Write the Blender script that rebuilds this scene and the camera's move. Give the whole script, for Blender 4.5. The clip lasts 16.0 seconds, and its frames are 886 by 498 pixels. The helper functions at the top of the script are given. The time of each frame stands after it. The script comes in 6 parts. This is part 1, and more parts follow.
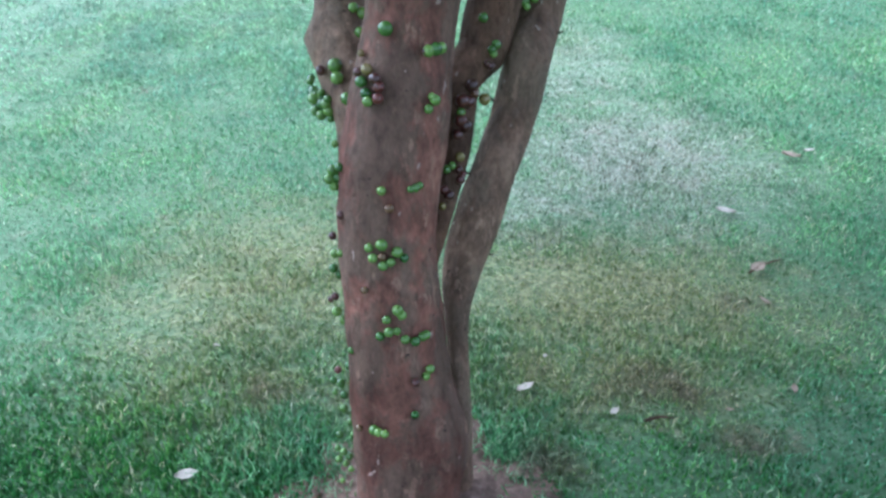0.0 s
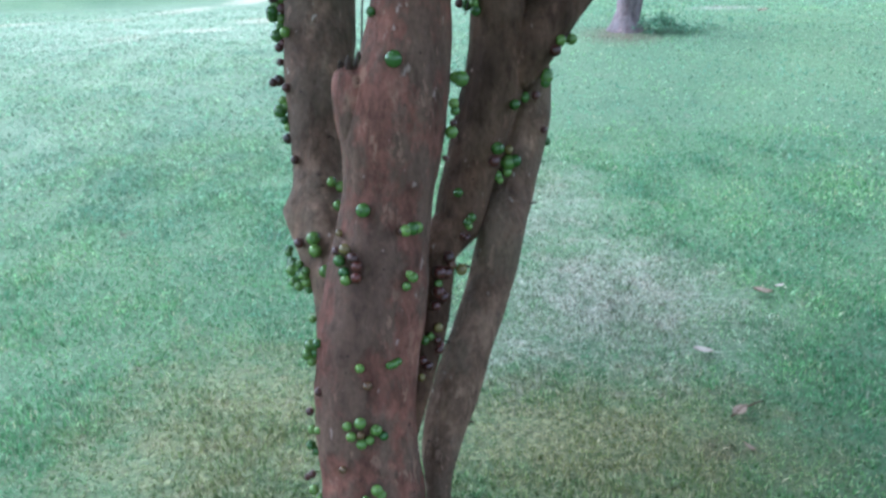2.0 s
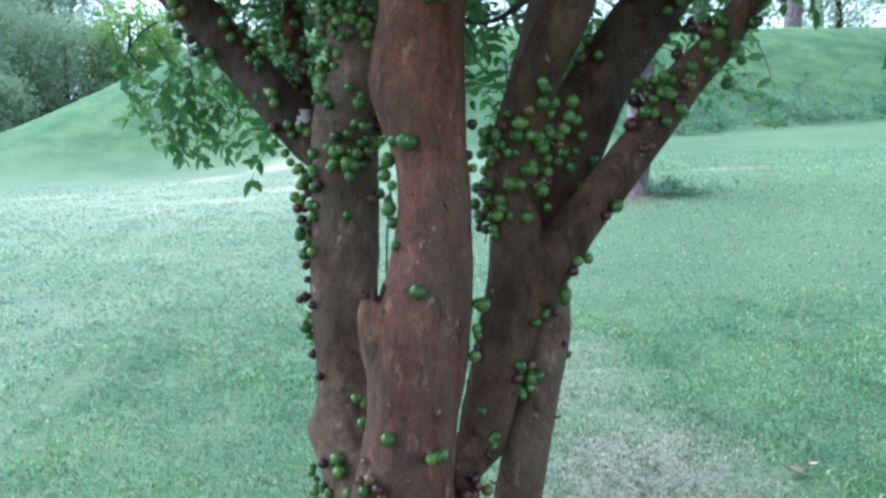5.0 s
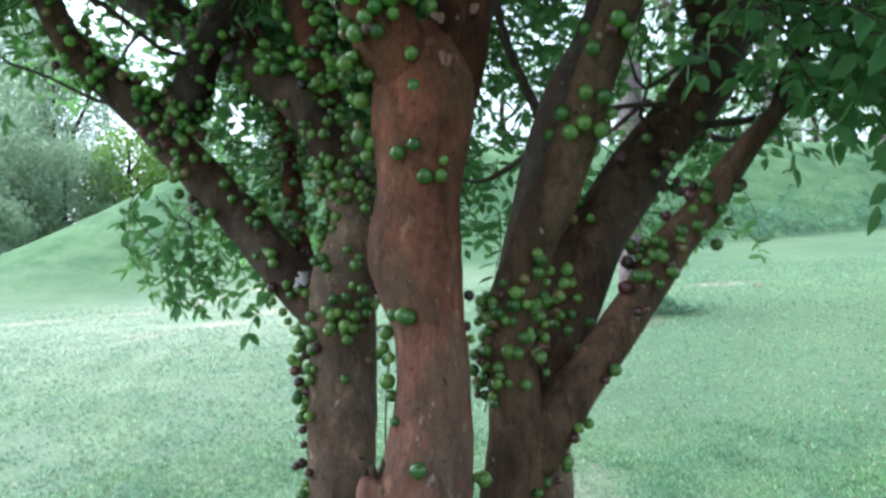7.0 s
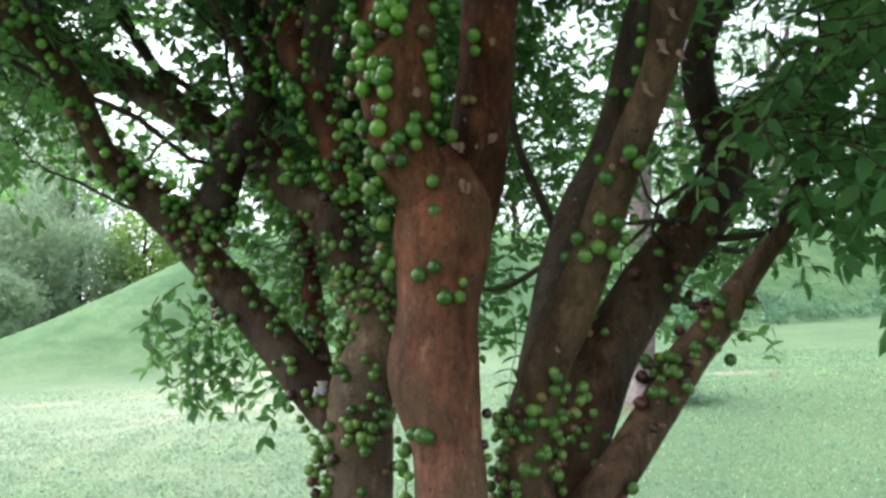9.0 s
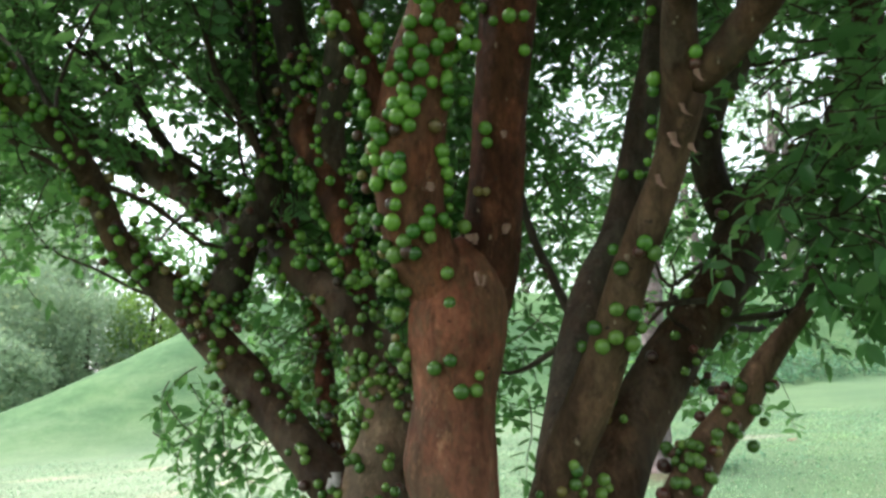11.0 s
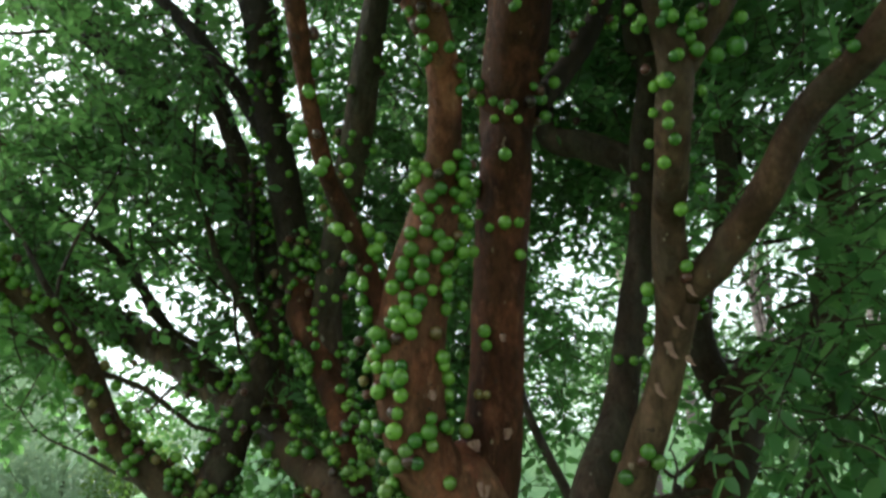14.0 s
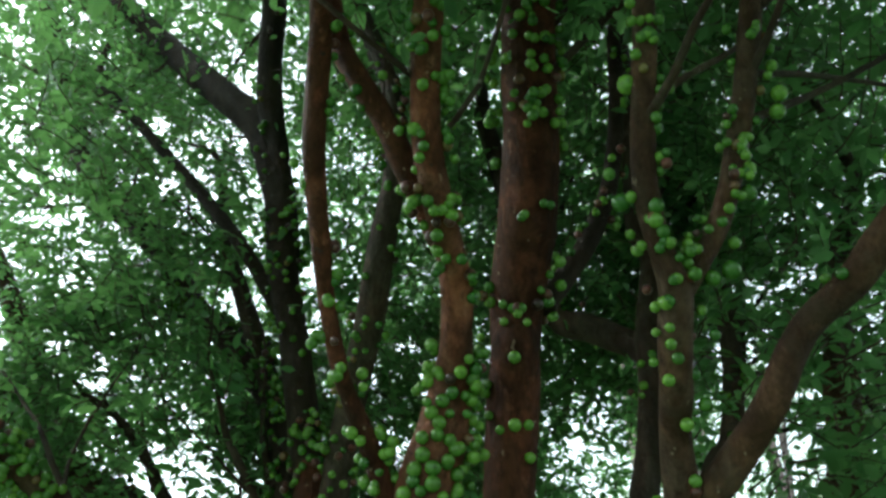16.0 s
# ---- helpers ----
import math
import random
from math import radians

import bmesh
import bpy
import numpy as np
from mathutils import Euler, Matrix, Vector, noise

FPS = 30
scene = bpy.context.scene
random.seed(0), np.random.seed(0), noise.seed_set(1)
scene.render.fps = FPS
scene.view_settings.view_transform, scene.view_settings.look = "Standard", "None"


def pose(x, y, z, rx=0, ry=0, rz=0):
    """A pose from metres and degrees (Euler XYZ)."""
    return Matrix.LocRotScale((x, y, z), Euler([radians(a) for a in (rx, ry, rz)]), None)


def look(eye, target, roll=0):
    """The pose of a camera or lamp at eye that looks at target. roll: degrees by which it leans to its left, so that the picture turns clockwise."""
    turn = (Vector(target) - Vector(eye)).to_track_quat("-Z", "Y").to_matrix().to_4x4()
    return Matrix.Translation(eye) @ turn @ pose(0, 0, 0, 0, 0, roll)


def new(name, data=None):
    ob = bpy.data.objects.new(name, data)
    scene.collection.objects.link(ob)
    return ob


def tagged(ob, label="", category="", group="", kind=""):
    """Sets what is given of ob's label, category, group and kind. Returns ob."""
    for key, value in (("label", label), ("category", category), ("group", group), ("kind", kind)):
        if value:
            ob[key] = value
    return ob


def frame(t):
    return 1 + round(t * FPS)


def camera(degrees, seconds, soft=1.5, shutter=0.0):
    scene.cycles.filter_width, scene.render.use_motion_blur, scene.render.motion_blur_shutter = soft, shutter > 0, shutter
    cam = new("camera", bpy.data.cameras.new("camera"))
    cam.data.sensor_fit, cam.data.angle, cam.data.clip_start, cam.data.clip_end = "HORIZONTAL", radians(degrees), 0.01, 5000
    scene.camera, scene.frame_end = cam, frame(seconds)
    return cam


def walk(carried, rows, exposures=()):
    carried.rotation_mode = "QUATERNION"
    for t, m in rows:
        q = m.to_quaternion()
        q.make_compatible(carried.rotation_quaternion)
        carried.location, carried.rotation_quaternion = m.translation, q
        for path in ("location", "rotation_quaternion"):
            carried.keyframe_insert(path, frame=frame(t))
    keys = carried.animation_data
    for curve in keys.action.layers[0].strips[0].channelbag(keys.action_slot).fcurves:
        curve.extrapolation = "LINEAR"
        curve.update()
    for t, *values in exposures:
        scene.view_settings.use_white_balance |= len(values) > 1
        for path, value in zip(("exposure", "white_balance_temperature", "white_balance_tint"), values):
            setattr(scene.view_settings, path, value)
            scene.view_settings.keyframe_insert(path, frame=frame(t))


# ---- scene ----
cam = camera(60.1, 16.0, soft=2.8, shutter=0.4)
PATH = [
    (0, (0.109, 0.035, 1.207), (0.026, 1.783, 0.239), 0.9),
    (0.5, (0.106, 0.044, 1.229), (0.03, 1.823, 0.318), 1.1),
    (1, (0.111, 0.051, 1.253), (0.045, 1.877, 0.439), 0.9),
    (1.5, (0.109, 0.055, 1.273), (0.047, 1.91, 0.527), 0.7),
    (2, (0.106, 0.071, 1.288), (0.072, 1.95, 0.604), 0.5),
    (2.5, (0.098, 0.083, 1.313), (0.061, 1.987, 0.701), -0.1),
    (3, (0.092, 0.086, 1.326), (0.048, 2.002, 0.754), 0.0),
    (3.5, (0.089, 0.092, 1.345), (0.037, 2.022, 0.824), -0.3),
    (4, (0.089, 0.088, 1.371), (0.016, 2.039, 0.938), -0.5),
    (4.2, (0.093, 0.082, 1.376), (0.015, 2.039, 0.968), -0.6),
    (6.3, (0.096, 0.087, 1.466), (0.051, 2.082, 1.325), -1.7),
    (6.5, (0.097, 0.091, 1.471), (0.061, 2.087, 1.354), -1.8),
    (7, (0.089, 0.082, 1.506), (0.032, 2.082, 1.491), -1.6),
    (7.5, (0.08, 0.071, 1.524), (0.023, 2.07, 1.571), -1.0),
    (8, (0.079, 0.058, 1.538), (0.019, 2.055, 1.637), -1.0),
    (10.3, (0.075, 0.033, 1.598), (-0.03, 2.01, 1.88), -1.2),
    (10.5, (0.071, 0.036, 1.6), (-0.032, 2.012, 1.893), -1.3),
    (11, (0.068, 0.037, 1.62), (-0.027, 2.003, 1.975), -1.9),
    (11.5, (0.066, 0.028, 1.652), (-0.021, 1.981, 2.073), -2.2),
    (12, (0.061, 0.023, 1.66), (-0.01, 1.964, 2.14), -2.1),
    (12.5, (0.058, 0.019, 1.675), (-0.001, 1.946, 2.207), -1.9),
    (13, (0.052, 0.008, 1.692), (-0.008, 1.919, 2.278), -2.0),
    (13.5, (0.049, 0.001, 1.706), (-0.008, 1.902, 2.325), -2.2),
    (14, (0.052, -0.012, 1.727), (0.008, 1.862, 2.424), -2.9),
    (14.5, (0.053, -0.031, 1.755), (0.014, 1.802, 2.555), -3.2),
    (15, (0.048, -0.061, 1.78), (0.001, 1.728, 2.674), -2.8),
    (15.5, (0.052, -0.088, 1.797), (0.015, 1.652, 2.782), -2.6),
    (16, (0.05, -0.104, 1.797), (0.009, 1.603, 2.838), -2.3),
]
# exposure follows the clip as it rises into the shaded crown
EXPOSURES = [(0.0, 2.18, 4740, 8), (2.5, 1.92, 4800, 8), (4.2, 1.92, 4850, 8), (6.3, 2.0, 5050, 6), (8.2, 2.08, 5800, 8), (10.4, 2.1, 6150, 4), (13.0, 2.09, 6250, 1), (16.0, 2.0, 5850, -4)]
walk(cam, [(t, look(eye, target, roll)) for t, eye, target, roll in PATH], EXPOSURES)

# ---- world and sun: a bright overcast sky ----
world = bpy.data.worlds.new("overcast_sky")
scene.world = world
world.use_nodes = True
wn, wl = world.node_tree.nodes, world.node_tree.links
sky = wn.new("ShaderNodeTexSky")
sky.sky_type, sky.sun_disc = "NISHITA", False
sky.sun_elevation, sky.sun_rotation = radians(48), radians(-66)
sky.dust_density, sky.air_density, sky.ozone_density = 3.0, 1.0, 1.0
hsv = wn.new("ShaderNodeHueSaturation")
hsv.inputs["Saturation"].default_value = 0.22
wl.new(sky.outputs["Color"], hsv.inputs["Color"])
wl.new(hsv.outputs["Color"], wn["Background"].inputs["Color"])
wn["Background"].inputs["Strength"].default_value = 0.135
sun = new("sun", bpy.data.lights.new("sun", "SUN"))
sun.data.energy, sun.data.angle, sun.data.color = 1.3, radians(42), (1.0, 0.97, 0.92)
sun.matrix_world = look((-6.77, 4.4, 8.2), (0.0, 1.4, 0.0))


# ---- materials ----
def material(name, rough=0.8, spec=0.3):
    m = bpy.data.materials.new(name)
    m.use_nodes = True
    b = m.node_tree.nodes["Principled BSDF"]
    b.inputs["Roughness"].default_value = rough
    b.inputs["Specular IOR Level"].default_value = spec
    return m, m.node_tree.nodes, m.node_tree.links, b


def ramp(nodes, stops):
    r = nodes.new("ShaderNodeValToRGB")
    while len(r.color_ramp.elements) < len(stops):
        r.color_ramp.elements.new(0.5)
    for e, (p, c) in zip(r.color_ramp.elements, stops):
        e.position, e.color = p, (*c, 1.0)
    return r


def noise_of(nodes, links, scale, detail=4.0, stretch=(1, 1, 1), rough=0.55):
    co = nodes.new("ShaderNodeTexCoord")
    mp = nodes.new("ShaderNodeMapping")
    mp.inputs["Scale"].default_value = stretch
    links.new(co.outputs["Object"], mp.inputs["Vector"])
    n = nodes.new("ShaderNodeTexNoise")
    n.inputs["Scale"].default_value, n.inputs["Detail"].default_value, n.inputs["Roughness"].default_value = scale, detail, rough
    links.new(mp.outputs["Vector"], n.inputs["Vector"])
    return n.outputs["Fac"]


def mix(nodes, links, fac, a, b, kind="MIX"):
    m = nodes.new("ShaderNodeMix")
    m.data_type, m.blend_type = "RGBA", kind
    for value, socket in ((fac, m.inputs[0]), (a, m.inputs[6]), (b, m.inputs[7])):
        if isinstance(value, (int, float)):
            socket.default_value = value
        elif isinstance(value, tuple):
            socket.default_value = (*value, 1.0)
        else:
            links.new(value, socket)
    return m.outputs[2]


def bump(nodes, links, bsdf, height, strength, distance):
    b = nodes.new("ShaderNodeBump")
    b.inputs["Strength"].default_value, b.inputs["Distance"].default_value = strength, distance
    links.new(height, b.inputs["Height"])
    links.new(b.outputs["Normal"], bsdf.inputs["Normal"])


def bark_material(name, stops, patch, fleck, deep=0.24, rise=None):
    """Smooth bark that peels: long flakes with ragged edges over a duller skin, fine streaks, pale flecks and dark pits."""
    m, n, l, b = material(name, 0.6, 0.09)
    base = ramp(n, stops)
    l.new(noise_of(n, l, 22.0, 7.0, (1, 1, 0.58), 0.68), base.inputs["Fac"])
    flake = ramp(n, [(0.46, (0, 0, 0)), (0.54, (0.8, 0.8, 0.8))])
    l.new(noise_of(n, l, 10.0, 9.0, (1.1, 1.1, 0.66), 0.72), flake.inputs["Fac"])
    col = mix(n, l, flake.outputs["Color"], base.outputs["Color"], patch)
    worn = ramp(n, [(0.60, (0, 0, 0)), (0.63, (0.65, 0.65, 0.65))])
    l.new(noise_of(n, l, 30.0, 6.0, (1, 1, 0.45), 0.7), worn.inputs["Fac"])
    col = mix(n, l, worn.outputs["Color"], col, stops[-1][1])
    broad = ramp(n, [(0.38, (deep + 0.3, deep * 0.9 + 0.3, deep * 0.9 + 0.3)), (0.55, (1, 1, 1)), (0.66, (1.18, 1.12, 1.08))])
    l.new(noise_of(n, l, 7.0, 4.0, (1.2, 1.2, 0.45), 0.55), broad.inputs["Fac"])
    col = mix(n, l, 0.9, col, broad.outputs["Color"], "MULTIPLY")
    streak = ramp(n, [(0.36, (deep + 0.2, deep + 0.16, deep + 0.15)), (0.48, (0.95, 0.94, 0.93)), (0.66, (1.2, 1.13, 1.1))])
    l.new(noise_of(n, l, 52.0, 7.0, (1, 1, 0.38), 0.70), streak.inputs["Fac"])
    col = mix(n, l, 0.62, col, streak.outputs["Color"], "MULTIPLY")
    grain = ramp(n, [(0.35, (0.72, 0.72, 0.72)), (0.65, (1.12, 1.12, 1.12))])
    l.new(noise_of(n, l, 150.0, 5.0, (1, 1, 0.6), 0.6), grain.inputs["Fac"])
    col = mix(n, l, 0.7, col, grain.outputs["Color"], "MULTIPLY")
    spots = ramp(n, [(0.70, (0, 0, 0)), (0.75, (0.8, 0.8, 0.8))])
    l.new(noise_of(n, l, 52.0, 2.0, (1, 1, 0.6)), spots.inputs["Fac"])
    col = mix(n, l, spots.outputs["Color"], col, fleck)
    pits = ramp(n, [(0.25, (1, 1, 1)), (0.30, (0, 0, 0))])
    l.new(noise_of(n, l, 46.0, 2.0, (1, 1, 1.3)), pits.inputs["Fac"])
    col = mix(n, l, pits.outputs["Color"], col, (0.04, 0.025, 0.02))
    if rise:
        # the bark reddens towards the forks
        co = n.new("ShaderNodeTexCoord")
        sep = n.new("ShaderNodeSeparateXYZ")
        l.new(co.outputs["Object"], sep.inputs[0])
        up = n.new("ShaderNodeMapRange")
        up.inputs["From Min"].default_value, up.inputs["From Max"].default_value = 1.15, 1.75
        l.new(sep.outputs["Z"], up.inputs["Value"])
        col = mix(n, l, up.outputs["Result"], col, mix(n, l, 1.0, col, rise, "MULTIPLY"))
    l.new(col, b.inputs["Base Color"])
    scar = n.new("ShaderNodeMath")
    scar.operation = "MULTIPLY_ADD"
    l.new(spots.outputs["Color"], scar.inputs[0])
    scar.inputs[1].default_value = 0.35
    rel = n.new("ShaderNodeMath")
    rel.operation = "MULTIPLY_ADD"
    l.new(flake.outputs["Color"], rel.inputs[0])
    rel.inputs[1].default_value = 0.22
    l.new(noise_of(n, l, 42.0, 9.0, (1, 1, 0.60), 0.68), rel.inputs[2])
    l.new(rel.outputs[0], scar.inputs[2])
    bump(n, l, b, scar.outputs[0], 0.9, 0.011)
    return m


BARK_RED = bark_material("bark_red_brown", [(0.28, (0.091, 0.045, 0.033)), (0.42, (0.165, 0.076, 0.055)), (0.54, (0.230, 0.103, 0.075)), (0.72, (0.335, 0.197, 0.138))], (0.141, 0.096, 0.069), (0.383, 0.272, 0.229), 0.26, (1.0, 0.78, 0.62))
BARK_OLIVE = bark_material("bark_olive_brown", [(0.28, (0.049, 0.028, 0.018)), (0.42, (0.097, 0.055, 0.034)), (0.54, (0.143, 0.080, 0.051)), (0.72, (0.225, 0.130, 0.085))], (0.112, 0.069, 0.044), (0.329, 0.242, 0.186), 0.10)
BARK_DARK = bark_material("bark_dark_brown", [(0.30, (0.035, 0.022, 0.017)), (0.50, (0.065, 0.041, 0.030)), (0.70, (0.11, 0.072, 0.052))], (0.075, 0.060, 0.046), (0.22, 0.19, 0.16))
# olive bark darkened, so the shade on crown limbs sits in the colour
BARK_SHADED_UMBER = bark_material("bark_shaded_umber", [(0.30, (0.034, 0.018, 0.011)), (0.50, (0.074, 0.039, 0.024)), (0.70, (0.141, 0.082, 0.053))], (0.086, 0.058, 0.040), (0.329, 0.264, 0.202))
# rust-red bark, its tone also lowered to paint the shade under the crown
BARK_RUST = bark_material("bark_rust", [(0.28, (0.033, 0.012, 0.006)), (0.42, (0.078, 0.027, 0.016)), (0.54, (0.134, 0.045, 0.024)), (0.72, (0.211, 0.087, 0.049))], (0.064, 0.026, 0.014), (0.271, 0.189, 0.132), 0.06)
BARK_GREY = bark_material("bark_grey_brown", [(0.28, (0.084, 0.054, 0.037)), (0.42, (0.160, 0.100, 0.067)), (0.54, (0.230, 0.146, 0.098)), (0.72, (0.354, 0.228, 0.159))], (0.153, 0.110, 0.077), (0.459, 0.368, 0.305), 0.4)
BARK_ORANGE = bark_material("bark_orange_brown", [(0.28, (0.059, 0.021, 0.012)), (0.42, (0.131, 0.046, 0.026)), (0.54, (0.201, 0.072, 0.040)), (0.72, (0.304, 0.144, 0.090))], (0.119, 0.054, 0.032), (0.304, 0.189, 0.141), 0.10)
# near-black copy for high limbs against the sky; their shade is in the colour
BARK_SHADED_BLACK = bark_material("bark_shaded_black", [(0.30, (0.017, 0.011, 0.008)), (0.50, (0.034, 0.021, 0.015)), (0.70, (0.062, 0.040, 0.029))], (0.038, 0.028, 0.021), (0.12, 0.10, 0.08))
BARK_PALE = bark_material("bark_pale_pink", [(0.30, (0.12, 0.085, 0.085)), (0.50, (0.22, 0.165, 0.165)), (0.70, (0.32, 0.26, 0.255))], (0.18, 0.155, 0.155), (0.42, 0.36, 0.35))


def fruit_material(name, a, b_, rough=0.26):
    m, n, l, b = material(name, rough, 0.5)
    info = n.new("ShaderNodeObjectInfo")
    geo = n.new("ShaderNodeNewGeometry")
    add = n.new("ShaderNodeMath")
    add.operation = "ADD"
    l.new(info.outputs["Random"], add.inputs[0])
    l.new(geo.outputs["Random Per Island"], add.inputs[1])
    fr = n.new("ShaderNodeMath")
    fr.operation = "FRACT"
    l.new(add.outputs[0], fr.inputs[0])
    col = mix(n, l, fr.outputs[0], a, b_)
    r = ramp(n, [(0.40, (0.82, 0.82, 0.82)), (0.62, (1.15, 1.15, 1.1))])
    l.new(noise_of(n, l, 120.0, 3.0), r.inputs["Fac"])
    l.new(mix(n, l, 0.8, col, r.outputs["Color"], "MULTIPLY"), b.inputs["Base Color"])
    return m


GREEN = fruit_material("fruit_green", (0.028, 0.080, 0.012), (0.140, 0.222, 0.042))
# brighter green for high berries; the light on them is put into the colour
LIT_GREEN = fruit_material("fruit_lit_green", (0.030, 0.100, 0.011), (0.142, 0.268, 0.034))
TURNING = fruit_material("fruit_turning", (0.10, 0.042, 0.024), (0.17, 0.135, 0.040))
RIPE = fruit_material("fruit_dark_red", (0.028, 0.012, 0.010), (0.105, 0.026, 0.019), 0.28)


def leaf_material(name, a, b_, lit):
    m, n, l, b = material(name, 0.40, 0.24)
    geo = n.new("ShaderNodeNewGeometry")
    info = n.new("ShaderNodeObjectInfo")
    add = n.new("ShaderNodeMath")
    add.operation = "ADD"
    l.new(info.outputs["Random"], add.inputs[0])
    l.new(geo.outputs["Random Per Island"], add.inputs[1])
    fr = n.new("ShaderNodeMath")
    fr.operation = "FRACT"
    l.new(add.outputs[0], fr.inputs[0])
    r = ramp(n, [(0.0, a), (0.85, b_), (1.0, (b_[0] * 1.6, b_[1] * 1.25, b_[2]))])
    l.new(fr.outputs[0], r.inputs["Fac"])
    l.new(r.outputs["Color"], b.inputs["Base Color"])
    t = n.new("ShaderNodeBsdfTranslucent")
    t.inputs["Color"].default_value = (*lit, 1.0)
    s = n.new("ShaderNodeMixShader")
    s.inputs[0].default_value = 0.46
    l.new(b.outputs[0], s.inputs[1])
    l.new(t.outputs[0], s.inputs[2])
    l.new(s.outputs[0], n["Material Output"].inputs["Surface"])
    return m


LEAF = leaf_material("leaf_green", (0.018, 0.060, 0.026), (0.060, 0.135, 0.052), (0.22, 0.43, 0.12))
# distant leaves: haze is put into the colour, paler and greyer than foliage
LEAF_HAZED = leaf_material("leaf_hazed", (0.25, 0.34, 0.22), (0.35, 0.45, 0.29), (0.33, 0.44, 0.27))
LEAF_IVY = leaf_material("leaf_ivy", (0.055, 0.14, 0.09), (0.12, 0.22, 0.14), (0.14, 0.28, 0.14))
LEAF_LIME = leaf_material("leaf_lime", (0.10, 0.20, 0.05), (0.20, 0.30, 0.07), (0.25, 0.40, 0.08))


# worn patches of the lawn: middle x, y, half widths, weight
TAN = ((-0.50, 1.98, 0.52, 0.62, 0.78), (-0.50, 1.52, 0.42, 0.18, 0.6), (0.52, 1.98, 0.66, 0.42, 0.9), (0.46, 1.60, 0.45, 0.20, 0.75))
STRAW = ((0.74, 2.95, 0.55, 0.60, 0.72), (0.52, 3.9, 0.45, 0.80, 0.5), (0.28, 2.55, 0.26, 0.32, 0.6), (3.36, 9.95, 0.45, 0.22, 0.8))
SAND = ((-6.2, 11.0, 0.8, 0.30, 0.55), (-4.9, 11.4, 0.5, 0.45, 0.6), (-4.45, 13.3, 0.40, 1.1, 0.7), (-4.0, 15.9, 0.45, 1.3, 0.85), (-3.45, 8.5, 0.42, 0.30, 0.5), (-2.85, 9.1, 0.40, 0.30, 0.7), (-2.35, 10.3, 0.40, 0.55, 0.8))
DEAD = ((0.58, 1.54, 0.20, 0.10, 0.62), (0.75, 1.36, 0.13, 0.06, 0.6), (0.30, 1.27, 0.10, 0.08, 0.7), (0.90, 1.96, 0.08, 0.06, 0.6), (-0.30, 1.45, 0.22, 0.08, 0.45), (1.68, 7.9, 0.40, 0.45, 0.85))


def blade_material(name, stops, tufts=55.0, uneven=0.4):
    m, n, l, b = material(name, 0.5, 0.3)
    geo = n.new("ShaderNodeNewGeometry")
    fresh = ramp(n, stops)
    l.new(geo.outputs["Random Per Island"], fresh.inputs["Fac"])
    lush = ramp(n, [(0.38, (0.72, 0.80, 0.86)), (0.62, (1.2, 1.12, 0.95))])
    l.new(noise_of(n, l, 2.6, 5.0), lush.inputs["Fac"])
    col = mix(n, l, 1.0, fresh.outputs["Color"], lush.outputs["Color"], "MULTIPLY")
    tuft = ramp(n, [(0.38, (1.0 - uneven,) * 3), (0.50, (1.0, 1.0, 1.0)), (0.62, (1.0 + 0.85 * uneven,) * 3)])
    l.new(noise_of(n, l, tufts, 4.0), tuft.inputs["Fac"])
    for spots, lift, stops2 in ((TAN, 0.0, [(0.0, (0.080, 0.095, 0.026)), (0.5, (0.205, 0.205, 0.062)), (0.8, (0.31, 0.275, 0.115)), (1.0, (0.50, 0.43, 0.25))]),
                                (STRAW, 0.02, [(0.0, (0.085, 0.09, 0.05)), (0.45, (0.31, 0.265, 0.20)), (0.8, (0.47, 0.40, 0.32)), (1.0, (0.68, 0.62, 0.52))]),
                                (DEAD, -0.03, [(0.0, (0.055, 0.045, 0.028)), (0.6, (0.17, 0.12, 0.075)), (1.0, (0.33, 0.25, 0.17))])):
        dry = ramp(n, stops2)
        l.new(geo.outputs["Random Per Island"], dry.inputs["Fac"])
        col = mix(n, l, patches(n, l, spots, lift), col, dry.outputs["Color"])
    col = mix(n, l, worn_and_hazed(n, l)[0], col, (0.295, 0.39, 0.265))
    col = mix(n, l, patches(n, l, SAND), col, (0.43, 0.385, 0.28))
    col = mix(n, l, 1.0, col, tuft.outputs["Color"], "MULTIPLY")
    l.new(col, b.inputs["Base Color"])
    glow = n.new("ShaderNodeBsdfTranslucent")
    l.new(col, glow.inputs["Color"])
    both = n.new("ShaderNodeMixShader")
    both.inputs[0].default_value = 0.4
    l.new(b.outputs[0], both.inputs[1])
    l.new(glow.outputs[0], both.inputs[2])
    l.new(both.outputs[0], n["Material Output"].inputs["Surface"])
    return m


